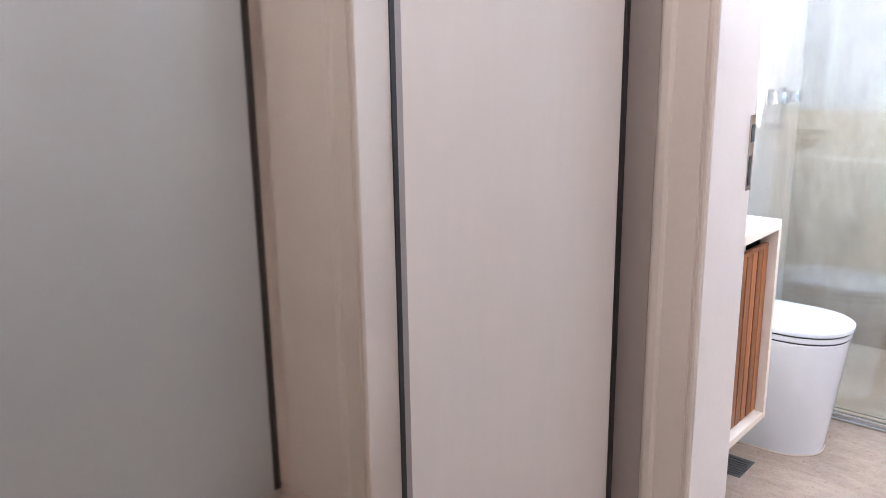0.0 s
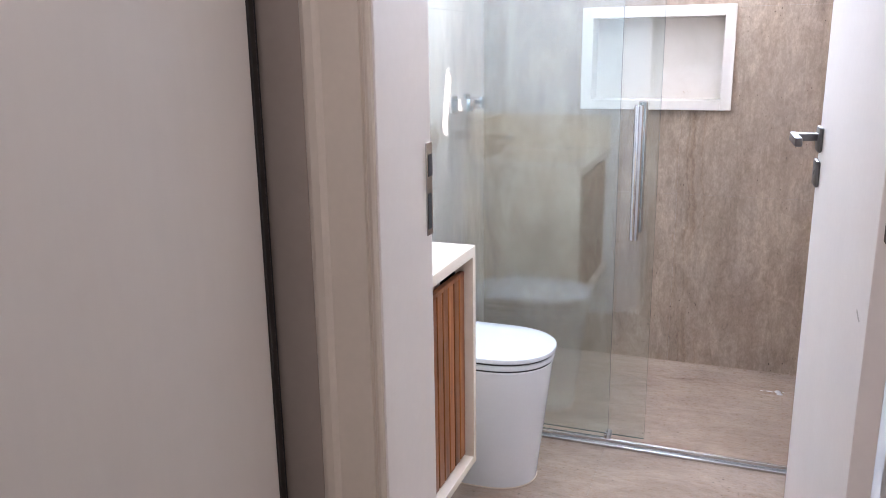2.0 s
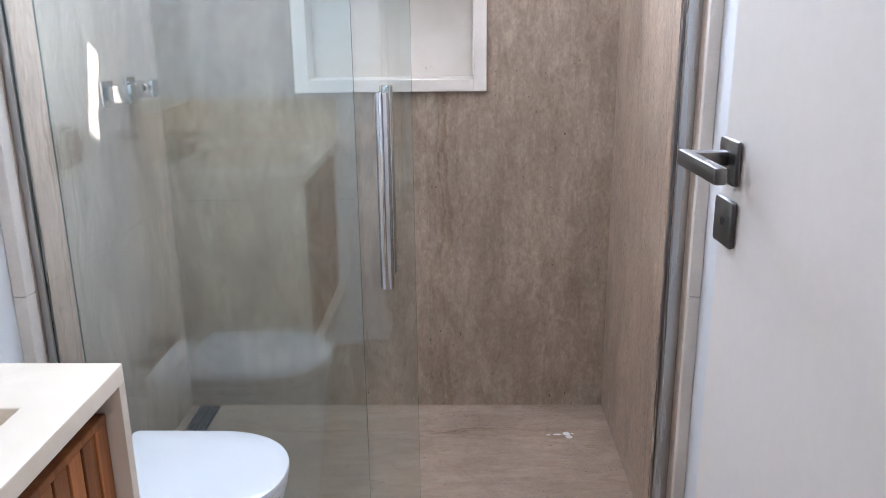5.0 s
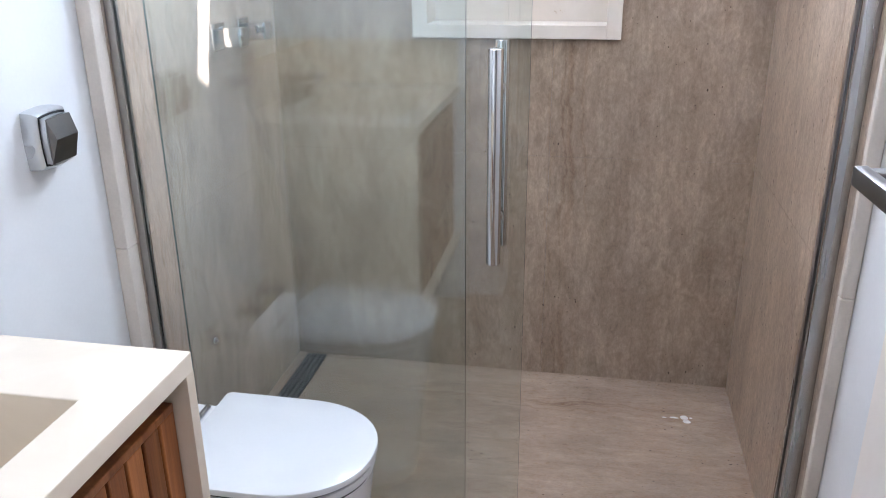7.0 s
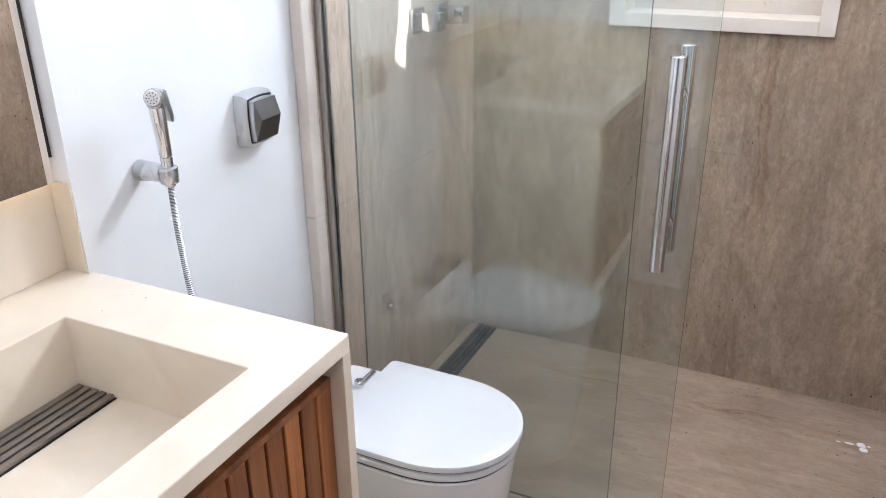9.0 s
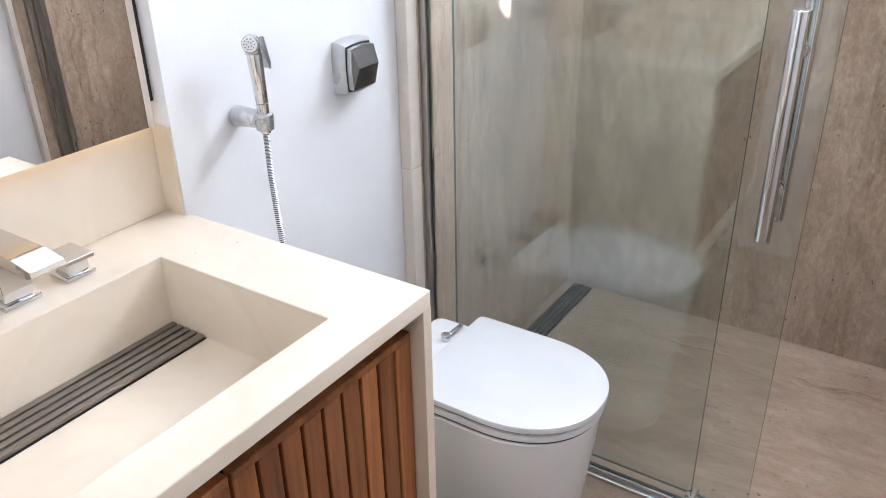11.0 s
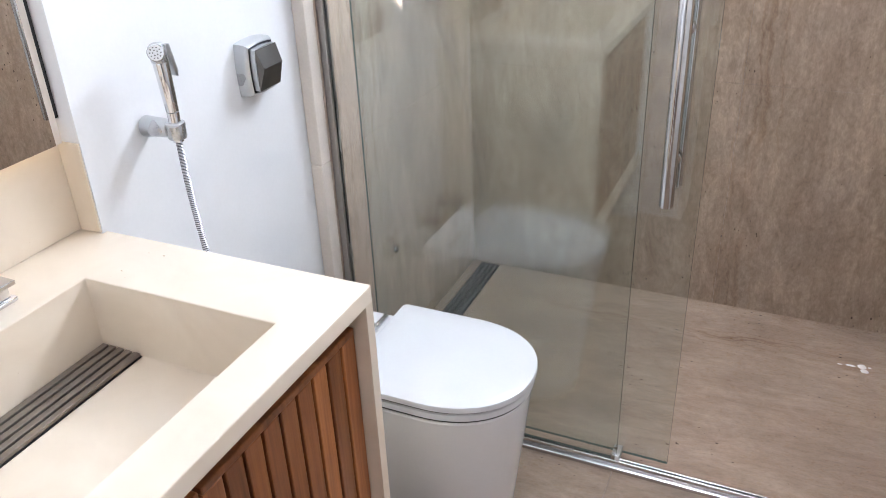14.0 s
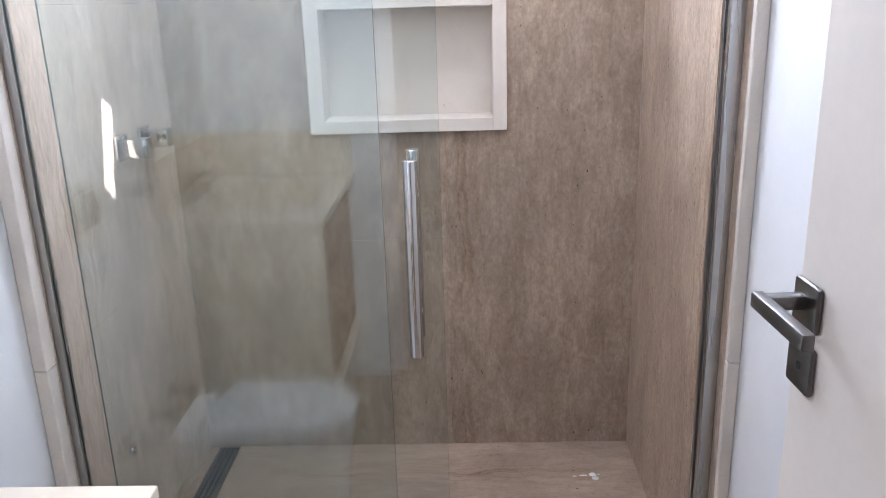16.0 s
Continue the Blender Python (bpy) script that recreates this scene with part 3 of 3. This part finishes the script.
def slat_door(y_lo, y_hi):
    d = part("door", box(0.446, 0.455, y_lo, y_hi, 0.262, 0.757), M_BACKING_SHADE, cabinet, "door faced with upright teak slats")
    part("rail", box(0.4555, 0.4705, y_lo, y_hi, 0.7535, 0.765, 0.002), M_WOOD, d)
    k = round((y_hi - y_lo) / PITCH)
    w = (y_hi - y_lo) / k
    for i in range(k):
        a = y_lo + i * w + (0.0028 if i else 0.0)
        b = y_lo + (i + 1) * w - (0.0028 if i < k - 1 else 0.0)
        part("slat", box(0.4555, 0.470, a, b, 0.263, 0.7533, 0.0018), M_WOOD, d)


slat_door(0.646, 0.987)
slat_door(0.300, 0.641)

mirror = thing("wall_mirror", "frameless wall mirror with a pale edge over the vanity", "mirror")
part("mirror_glass", box(-0.034, -0.024, V0 + 0.003, 0.977, 0.986, 2.0), M_MIRROR, mirror, "silvered mirror face")
part("mirror_bevel", prism([(-0.034, 0.9772), (-0.024, 0.9772), (-0.0255, 0.9900), (-0.034, 0.9900)], 2, 0.986, 2.0), M_NICHE, mirror, "pale bevelled edge")
part("mirror_edge", box(-0.037, -0.0262, 0.9903, 0.9965, 1.025, 2.0), M_BLACK, mirror, "black edge strip")
led = thing("led_strip", "warm light strip tucked behind the mirror's lower edge", "led strip")
part("led_tape", box(-0.0395, -0.0345, V0 + 0.01, 0.985, 0.9905, 0.9925), M_LED, led)
part("led_rail", box(-0.0695, -0.0350, V0 + 0.01, 0.985, 0.9930, 0.9950), M_ALU, led)

led = thing("led_strip", "warm light strip tucked behind the mirror's upright edge", "led strip")
part("led_tape", box(-0.0520, -0.0470, 0.9780, 0.9860, 1.03, 1.98), M_LED_SOFT, led)
part("led_rail", box(-0.0698, -0.0470, 0.9720, 0.9776, 1.03, 1.98), M_ALU, led)

faucet = thing("basin_faucet", "square chrome basin faucet with a flat spout", "faucet")
FY = 0.681
part("base_plate", box(-0.012, 0.046, FY - 0.028, FY + 0.028, C_T + 0.0003, C_T + 0.009, 0.003), M_CHROME, faucet, "", True)
part("column", box(-0.004, 0.040, FY - 0.022, FY + 0.022, C_T + 0.009, C_T + 0.072, 0.0012), M_CHROME, faucet)
part("spout", prism([(-0.020, C_T + 0.0725), (0.070, C_T + 0.0725), (0.118, C_T + 0.070), (0.130, C_T + 0.075), (0.129, C_T + 0.084), (0.088, C_T + 0.0905), (0.086, C_T + 0.0900), (-0.020, C_T + 0.0905)], 1, FY - 0.0225, FY + 0.0265, 0.0012), M_CHROME, faucet, "flat chrome waterfall spout")
for hy in (FY + 0.090, FY - 0.090):
    v = thing("faucet_valve", "square chrome valve knob on the counter", "faucet", group="basin valves")
    part("base_plate", box(0.000, 0.046, hy - 0.024, hy + 0.024, C_T + 0.0003, C_T + 0.008, 0.003), M_CHROME, v, "", True)
    part("stem", box(0.006, 0.040, hy - 0.017, hy + 0.017, C_T + 0.008, C_T + 0.030, 0.0012), M_CHROME, v)
    part("knob", box(-0.003, 0.054, hy - 0.021, hy + 0.021, C_T + 0.030, C_T + 0.037, 0.0012), M_CHROME, v)

# ---- toilet ----
T_Y = 1.380


def d_ring(x0, x1, hw, z, nose=0.18, corner=0.012, k=28):
    """A D-shaped outline: straight back at x0, rounded front reaching x1."""
    pts = []
    for j in range(k + 1):
        a = -math.pi / 2 + math.pi * j / k
        c, s = math.cos(a), math.sin(a)
        pts.append((x1 - nose + nose * abs(c) ** 0.92, T_Y + hw * math.copysign(abs(s) ** 0.92, s), z))
    for sy in (1, -1):
        cx, cy = x0 + corner, hw - corner
        for j in range(5):
            a = math.pi / 2 * j / 4
            dx, dy = (math.sin(a), math.cos(a)) if sy > 0 else (math.cos(a), math.sin(a))
            pts.append((cx - corner * dx, T_Y + sy * (cy + corner * dy), z))
    return pts


toilet = thing("toilet", "white skirted floor-standing toilet with the lid closed", "toilet")
rings = []
for u in range(13):
    f = u / 12
    rings.append(d_ring(0.205 - 0.02 * f, 0.562 + 0.046 * f, 0.112 + 0.039 * f ** 0.85, 0.0005 + 0.390 * f, 0.15 + 0.028 * f, 0.03))
rings.append(d_ring(0.187, 0.606, 0.149, 0.3935, 0.178, 0.03))
part("bowl", loft(rings), M_PORC, toilet, "", True)
rings = [d_ring(0.168, 0.30, 0.118, 0.30, 0.03, 0.02), d_ring(0.165, 0.30, 0.121, 0.417, 0.03, 0.02), d_ring(0.168, 0.297, 0.118, 0.4215, 0.03, 0.02)]
part("rear_shelf", loft(rings), M_PORC, toilet, "", True)


def slab_rings(x0, x1, hw, z0, z1, r, dome=0.0, nose=0.18):
    out = [d_ring(x0 + r, x1 - r, hw - r, z0, nose - r * 0.5), d_ring(x0, x1, hw, z0 + r, nose)]
    out += [d_ring(x0, x1, hw, z1 - r, nose), d_ring(x0 + r * 0.3, x1 - r * 0.3, hw - r * 0.3, z1 - r * 0.3, nose), d_ring(x0 + r, x1 - r, hw - r, z1, nose - r * 0.5)]
    if dome:
        out.append(d_ring(x0 + 0.05, x1 - 0.05, hw - 0.05, z1 + dome, nose - 0.03))
    return out


part("seat", loft(slab_rings(0.262, 0.612, 0.1515, 0.3985, 0.4150, 0.003)), M_SEAT, toilet, "", True)
# Black slab added inside the gaps to paint their shade.
part("seat_gap_shade", loft(slab_rings(0.270, 0.608, 0.1465, 0.3930, 0.4215, 0.001)), M_BLACK, toilet, "black slab painting the shade between bowl, seat and lid")
part("lid", loft(slab_rings(0.258, 0.6165, 0.1545, 0.4210, 0.4365, 0.0032, 0.0010)), M_SEAT, toilet, "glossy white closed lid", True)
for sy in (-1, 1):
    hb = rod((0.238, T_Y + sy * 0.072 - 0.03, 0.4285), (0.238, T_Y + sy * 0.072 + 0.03, 0.4285), 0.0065, bevel=0.001)
    rod((0.234, T_Y + sy * 0.072 - 0.024, 0.4217), (0.234, T_Y + sy * 0.072 - 0.024, 0.436), 0.011, bm=hb, bevel=0.002)
    part("lid_hinge", hb, M_CHROME, toilet, "chrome lid hinge", True)
bm = rod((0.0005, T_Y, 0.33), (0.006, T_Y, 0.33), 0.034, bevel=0.001)
rod((0.006, T_Y, 0.33), (0.169, T_Y, 0.33), 0.019, bm=bm)
part("flush_pipe", bm, M_CHROME, toilet, "short chrome flush pipe into the wall", True)
bm = loft([[(p[0] + 0.004 * (1 if p[0] > 0.4 else 0), T_Y + (p[1] - T_Y) * 1.03, p[2]) for p in d_ring(0.203, 0.5605, 0.1125, z, 0.15, 0.03)] for z in (0.0004, 0.003)])
part("floor_sealant", bm, M_CREAM, toilet, "bead of sealant round the foot")

# ---- flush valve and bidet spray ----
valve = thing("flush_valve", "square satin chrome wall flush valve with a faceted button", "flush valve")
FVY, FVZ = 1.442, 0.988


def bowed(hw, hh, x, bow):
    out = []
    for cy, cz, ny, nz in ((-hw, -hh, 0, -1), (hw, -hh, 1, 0), (hw, hh, 0, 1), (-hw, hh, -1, 0)):
        i = [(-hw, -hh), (hw, -hh), (hw, hh), (-hw, hh)].index((cy, cz))
        ey, ez = [(-hw, -hh), (hw, -hh), (hw, hh), (-hw, hh)][(i + 1) % 4]
        for j in range(8):
            f = j / 8
            b = bow * 4 * f * (1 - f)
            out.append((x, FVY + cy + (ey - cy) * f + ny * b, FVZ + cz + (ez - cz) * f + nz * b))
    return out


part("base", loft([bowed(0.043, 0.051, 0.0005, 0.004), bowed(0.042, 0.050, 0.020, 0.004), bowed(0.0405, 0.0475, 0.026, 0.004), bowed(0.0375, 0.0445, 0.030, 0.004)]), M_SATIN, valve, "satin chrome base", True)
part("gap_ring", loft([bowed(0.0372, 0.0440, 0.0298, 0.003), bowed(0.0365, 0.043, 0.0306, 0.003)]), M_BLACK, valve)
bm = loft([bowed(0.0340, 0.0400, 0.030, 0.003), bowed(0.0340, 0.0400, 0.042, 0.003)])
part("button", bm, M_SATIN, valve, "", True)
face = bmesh.new()
c = [(0.042, -0.034, -0.040), (0.042, 0.034, -0.040), (0.042, 0.034, 0.040), (0.042, -0.034, 0.040), (0.0555, -0.030, 0.004), (0.0555, 0.031, 0.005)]
vs = [face.verts.new((x, FVY + y, FVZ + z)) for x, y, z in c]
for f in ((0, 1, 5, 4), (1, 2, 5), (2, 3, 4, 5), (3, 0, 4), (3, 2, 1, 0)):
    face.faces.new([vs[i] for i in f])
bmesh.ops.recalc_face_normals(face, faces=face.faces[:])
part("button_face", face, M_GUN, valve, "dark faceted push face")

spray = thing("bidet_spray", "chrome hand bidet spray hanging in its wall holder", "bidet spray")
SY = 1.142
bm = rod((0.0005, SY - 0.004, 0.966), (0.052, SY, 0.966), 0.0185, 0.0155, bevel=0.003)
rod((0.064, SY, 0.950), (0.064, SY, 0.978), 0.0155, 0.0165, bm=bm, bevel=0.002)
part("wall_holder", bm, M_SATIN, spray, "satin chrome wall holder", True)
bm = rod((0.064, SY, 0.945), (0.064, SY, 0.996), 0.0095, 0.0105)
rod((0.064, SY, 0.9975), (0.066, SY - 0.007, 1.086), 0.0108, 0.0132, bm=bm, bevel=0.001)
part("handle", bm, M_CHROME, spray, "", True)
way = Vector((0.50, -0.84, 0.12)).normalized()
hp = Vector((0.066, SY - 0.008, 1.098))
bm = rod(hp - way * 0.015, hp + way * 0.016, 0.0120, 0.0148, bevel=0.003)
rod(hp - Vector((0, 0, 0.018)), hp + Vector((0, 0, 0.013)), 0.0142, 0.0125, bm=bm, bevel=0.005)
head = part("spray_head", bm, M_SATIN, spray, "satin chrome spray head", True)
part("nozzle_face", rod(hp + way * 0.016, hp + way * 0.0175, 0.0124, bevel=0.0005), M_PAINT, head, "pale perforated face")
side = way.cross(Vector((0, 0, 1))).normalized()
up = side.cross(way)
for ring, count in ((0.0040, 5), (0.0085, 10)):
    for j in range(count):
        a = 2 * math.pi * j / count
        p = hp + way * 0.0174 + ring * (math.cos(a) * side + math.sin(a) * up)
        part("nozzle", rod(p, p + way * 0.0006, 0.0011, segs=8), M_BLACK, head)
bm = prism([(SY + 0.004, 1.108), (SY + 0.014, 1.106), (SY + 0.024, 1.060), (SY + 0.021, 1.050), (SY + 0.016, 1.054), (SY + 0.008, 1.086)], 0, 0.058, 0.072, 0.0015)
part("trigger", bm, M_SATIN, spray, "", True)
hose = part("hose", tube([(0.064, SY, 0.948), (0.082, 1.126, 0.86), (0.114, 1.105, 0.74), (0.145, 1.092, 0.58), (0.165, 1.085, 0.44), (0.150, 1.070, 0.33), (0.100, 1.040, 0.280), (0.045, 1.030, 0.302)], 0.0050, wave=0.20, steps=500), M_HOSE, spray, "ribbed chrome hose with shade painted into its grooves", False)
# Every other ring is dark, painting the shade between the ribs.
hose.data.materials.append(M_HOSE_SHADE)
for p in hose.data.polygons:
    p.material_index = (p.index // 10) % 2
for vy in (1.030, 1.180):
    v = thing("angle_valve", "small dark chrome angle valve on the wall behind the toilet", "angle valve", group="wall angle valves")
    part("wall_flange", rod((0.0005, vy, 0.315), (0.006, vy, 0.315), 0.027, 0.024, bevel=0.002), M_GUN, v, "", True)
    part("valve_body", rod((0.006, vy, 0.315), (0.058, vy, 0.315), 0.013, bevel=0.002), M_GUN, v, "", True)
    part("valve_knob", rod((0.0585, vy, 0.315), (0.080, vy, 0.315), 0.021, 0.018, segs=12, bevel=0.003), M_GUN, v, "", True)

# ---- shower ----
screen = thing("shower_screen", "clear glass shower screen with its sliding door pushed open", "shower screen")
fixed = part("fixed_pane", box(S_L + 0.012, 0.739, Y_G - 0.004, Y_G + 0.004, 0.028, 2.0, 0.0006), M_GLASS, screen, "clear greenish fixed glass pane")
slide = part("sliding_pane", box(0.095, 0.855, Y_G + 0.022, Y_G + 0.030, 0.030, 2.0, 0.0006), M_GLASS, screen, "clear greenish sliding glass door")
for pane in (fixed, slide):
    pane.visible_shadow = False
    pane.data.materials.append(M_GLASS_EDGE)
    for p in pane.data.polygons:
        if abs(p.normal.y) < 0.5:
            p.material_index = 1
bm = box(S_L + 0.0013, S_L + 0.018, Y_G - 0.011, Y_G - 0.0045, 0.0, 2.04, 0.001)
box(S_L + 0.0013, S_L + 0.018, Y_G + 0.0045, Y_G + 0.012, 0.0, 2.04, 0.001, bm)
box(S_L + 0.0013, S_L + 0.010, Y_G - 0.0045, Y_G + 0.0045, 0.0, 2.04, bm=bm)
part("wall_profile", bm, M_ALU, screen, "aluminium wall channel")
bm = box(S_R - 0.028, S_R - 0.0003, Y_G - 0.016, Y_G + 0.004, 0.0, 2.04, 0.001)
box(S_R - 0.028, S_R - 0.0003, Y_G + 0.022, Y_G + 0.040, 0.0, 2.04, 0.001, bm)
box(S_R - 0.012, S_R - 0.0003, Y_G + 0.004, Y_G + 0.022, 0.0, 2.04, bm=bm)
part("wall_profile", bm, M_ALU, screen, "aluminium wall channel")
bm = box(S_L + 0.019, S_R - 0.029, Y_G - 0.020, Y_G + 0.012, 0.0003, 0.012, 0.003)
box(S_L + 0.019, S_R - 0.029, Y_G - 0.010, Y_G - 0.0052, 0.012, 0.027, 0.0015, bm)
box(S_L + 0.019, S_R - 0.029, Y_G + 0.0052, Y_G + 0.011, 0.012, 0.022, 0.0015, bm)
part("bottom_track", bm, M_TRACK, screen, "polished aluminium floor track", True)
bm = box(S_L + 0.001, S_R - 0.001, Y_G - 0.02, Y_G + 0.045, 2.0405, 2.085, 0.002)
part("top_track", bm, M_ALU, screen, "aluminium top track")
part("pane_clip", box(0.727, 0.747, Y_G - 0.0080, Y_G + 0.034, 0.0225, 0.042, 0.002), M_ALU, screen, "", True)
for y, sgn in ((Y_G - 0.030, -1), (Y_G + 0.066, 1)):
    bar = part("pull_handle", rod((0.798, y, 0.722 if sgn < 0 else 0.727), (0.798, y, 1.133 if sgn < 0 else 1.138), 0.0140, segs=32, bevel=0.0012), M_STEEL, screen, "polished steel pull bar", True)
    for z in (0.805, 1.055):
        a, b = (y + 0.010, Y_G + 0.0215) if sgn < 0 else (Y_G + 0.0305, y - 0.010)
        bmk = rod((0.798, a, z), (0.798, b, z), 0.008)
        c0 = Y_G + 0.0216 if sgn < 0 else Y_G + 0.0304
        rod((0.798, c0, z), (0.798, c0 + sgn * 0.004, z), 0.013, bm=bmk, bevel=0.0006)
        part("handle_post", bmk, M_STEEL, bar, "", True)

drain = thing("linear_drain", "long slotted metal floor drain along the shower wall", "floor drain")
part("drain_channel", box(0.061, 0.128, 1.75, 2.495, -0.011, -0.006), M_BLACK, drain)
for i in range(4):
    x = 0.063 + i * 0.0163
    part("drain_bar", box(x, x + 0.0120, 1.753, 2.492, -0.006, 0.0015, 0.0012), M_DRAIN, drain, "dark grey drain bar")
grid = thing("floor_drain", "small dark square floor drain grate by the vanity", "floor drain")
part("drain_frame", box(0.300, 0.425, 1.035, 1.160, 0.0002, 0.003, 0.0008), M_DRAIN, grid)
for i in range(7):
    y = 1.046 + i * 0.0152
    part("drain_bar", box(0.309, 0.416, y, y + 0.009, 0.0031, 0.0052, 0.0006), M_GUN, grid)

for vy in (2.115, 2.268):
    v = thing("shower_valve", "square chrome shower valve on the stone wall", "shower valve", group="shower valves")
    part("wall_plate", box(S_L + 0.0003, S_L + 0.010, vy - 0.033, vy + 0.033, 1.058, 1.124, 0.003), M_CHROME, v, "", True)
    part("collar", box(S_L + 0.010, S_L + 0.030, vy - 0.017, vy + 0.017, 1.074, 1.108, 0.001), M_GUN, v)
    part("knob", box(S_L + 0.030, S_L + 0.078, vy - 0.023, vy + 0.023, 1.067, 1.114, 0.003), M_CHROME, v, "", True)
cap = thing("wall_outlet_cap", "tiny chrome outlet cap on the shower wall", "outlet cap")
part("cap", rod((S_L + 0.0003, 1.915, 0.34), (S_L + 0.010, 1.915, 0.34), 0.011, 0.009, bevel=0.002), M_CHROME, cap, "", True)
part("cap_stem", rod((S_L + 0.010, 1.915, 0.34), (S_L + 0.014, 1.915, 0.34), 0.004), M_CHROME, cap)

niche = tagged(new("shower_niche"), "ivory stone wall niche with a proud frame", "wall niche", kind="structure")
N0, N1, NB, NT = 0.453, 1.032, 1.055, 1.450
I0, I1, IB, IT = 0.496, 0.992, 1.092, 1.408
bm = box(N0, I0, 2.474, 2.5, NB, NT, 0.0015)
box(I1, N1, 2.474, 2.5, NB, NT, 0.0015, bm)
box(I0, I1, 2.4742, 2.5, NB, IB, 0.0015, bm)
box(I0, I1, 2.4742, 2.5, IT, NT, 0.0015, bm)
part("niche_frame", bm, M_NICHE, niche)
bm = box(I0 - 0.015, I1 + 0.015, 2.59, 2.61, 1.075, 1.425)
box(I0 - 0.015, I0, 2.5005, 2.59, 1.075, 1.425, bm=bm)
box(I1, I1 + 0.015, 2.5005, 2.59, 1.075, 1.425, bm=bm)
box(I0, I1, 2.5005, 2.59, 1.075, IB, bm=bm)
box(I0, I1, 2.5005, 2.59, IT, 1.425, bm=bm)
part("niche_lining", bm, M_NICHE, niche, "smooth ivory stone lining")

# White mounds stand in for a glint of sunlight on the floor.
foam = thing("floor_glint", "small white mounds painting a sun glint on the shower floor", "foam")
for cx, cy, r, sx in ((1.283, 2.300, 0.0088, 1.3), (1.289, 2.280, 0.0078, 1.4), (1.254, 2.297, 0.0035, 3.6), (1.226, 2.294, 0.0022, 3.0), (1.302, 2.302, 0.0028, 1.6)):
    rr = [[(cx + r * f * sx * math.cos(2 * math.pi * j / 20) * (1 + 0.12 * math.sin(5 * j)), cy + r * f * math.sin(2 * math.pi * j / 20), 0.0003 + r * 0.8 * g) for j in range(20)] for f, g in ((1.0, 0.0), (0.93, 0.4), (0.7, 0.75), (0.35, 0.95), (0.08, 1.0))]
    part("glint_patch", loft(rr), M_GLINT, foam, "", True)

# ---- stone slabs of walls and floors ----
J = 0.0003


def slab(name, bm, material, parent):
    part(name, bm, material, parent)


def poly_back(pts):
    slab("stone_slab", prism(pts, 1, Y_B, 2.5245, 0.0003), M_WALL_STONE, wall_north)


poly_back([(S_L, 0), (0.85 - J, 0), (0.85 - J, 0.718 - J), (S_L, 0.718 - J)])
poly_back([(0.85 + J, 0), (S_R, 0), (S_R, 0.718 - J), (0.85 + J, 0.718 - J)])
poly_back([(S_L, 0.718 + J), (0.85 - J, 0.718 + J), (0.85 - J, 1.07), (0.474, 1.07), (0.474, 1.44 - J), (S_L, 1.44 - J)])
poly_back([(0.85 + J, 0.718 + J), (S_R, 0.718 + J), (S_R, 1.44 - J), (1.012, 1.44 - J), (1.012, 1.07), (0.85 + J, 1.07)])
poly_back([(S_L, 1.44 + J), (S_R, 1.44 + J), (S_R, WZ0 - J), (S_L, WZ0 - J)])
poly_back([(S_L, WZ0 + J), (WX0, WZ0 + J), (WX0, WZ1 - J), (S_L, WZ1 - J)])
poly_back([(WX1, WZ0 + J), (S_R, WZ0 + J), (S_R, WZ1 - J), (WX1, WZ1 - J)])
poly_back([(S_L, WZ1 + J), (S_R, WZ1 + J), (S_R, H), (S_L, H)])
west_stone = structure("wall_shower_west", box(0.0005, 0.006, Y_S + 0.004, 2.524, 0, H), M_GROUT, "shower side wall clad in beige travertine slabs", "wall")
for z0, z1 in ((0, 0.712), (0.712, 1.44), (1.44, 2.16), (2.16, H)):
    slab("stone_slab", box(0.0065, S_L, Y_S + 0.034, 2.4995, z0 + J, z1 - J, 0.0004), M_WEST_STONE_LIT, west_stone)
    slab("stone_edge", box(0.0005, S_L + 0.001, Y_S - 0.006, Y_S + 0.0335, z0 + J, z1 - J, 0.003), M_TRIM_STONE, west_stone)
for z0, z1, y0, y1 in ((0, 0.712, Y_S, 2.4995), (0.712, 1.44, Y_S, 2.4995), (1.44, 2.16, Y_S, 2.4995), (2.16, H, Y_S, 2.4995)):
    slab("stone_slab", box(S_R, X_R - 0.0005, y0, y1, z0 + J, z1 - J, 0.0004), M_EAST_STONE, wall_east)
for z0, z1 in ((0, 0.712), (0.712, 1.44), (1.44, 2.16), (2.16, H)):
    slab("stone_edge", box(S_R - 0.001, X_R - 0.0005, Y_S - 0.020, Y_S - 0.0005, z0 + J, z1 - J, 0.003), M_TRIM_STONE, wall_east)
for x0, x1, y0, y1 in ((-0.05, 0.735, Y_F1, 1.648), (0.735, X_R, Y_F1, 1.648), (-0.6, 0.735, -1.0, Y_F1), (0.735, 2.1, -1.0, Y_F1), (-0.6, 0.735, -2.9, -1.0), (0.735, 2.1, -2.9, -1.0),
                       (0.0065, S_R + 0.02, 2.4965, 2.5245), (0.1295, S_R + 0.02, 1.648, 2.4965), (0.0065, 0.1295, 1.648, 1.748), (0.0065, 0.0595, 1.748, 2.4965)):
    slab("stone_slab", box(x0 + J, x1 - J, y0 + J, y1 - J, -0.0115, 0.0, 0.0006), M_FLOOR_STONE, floor)
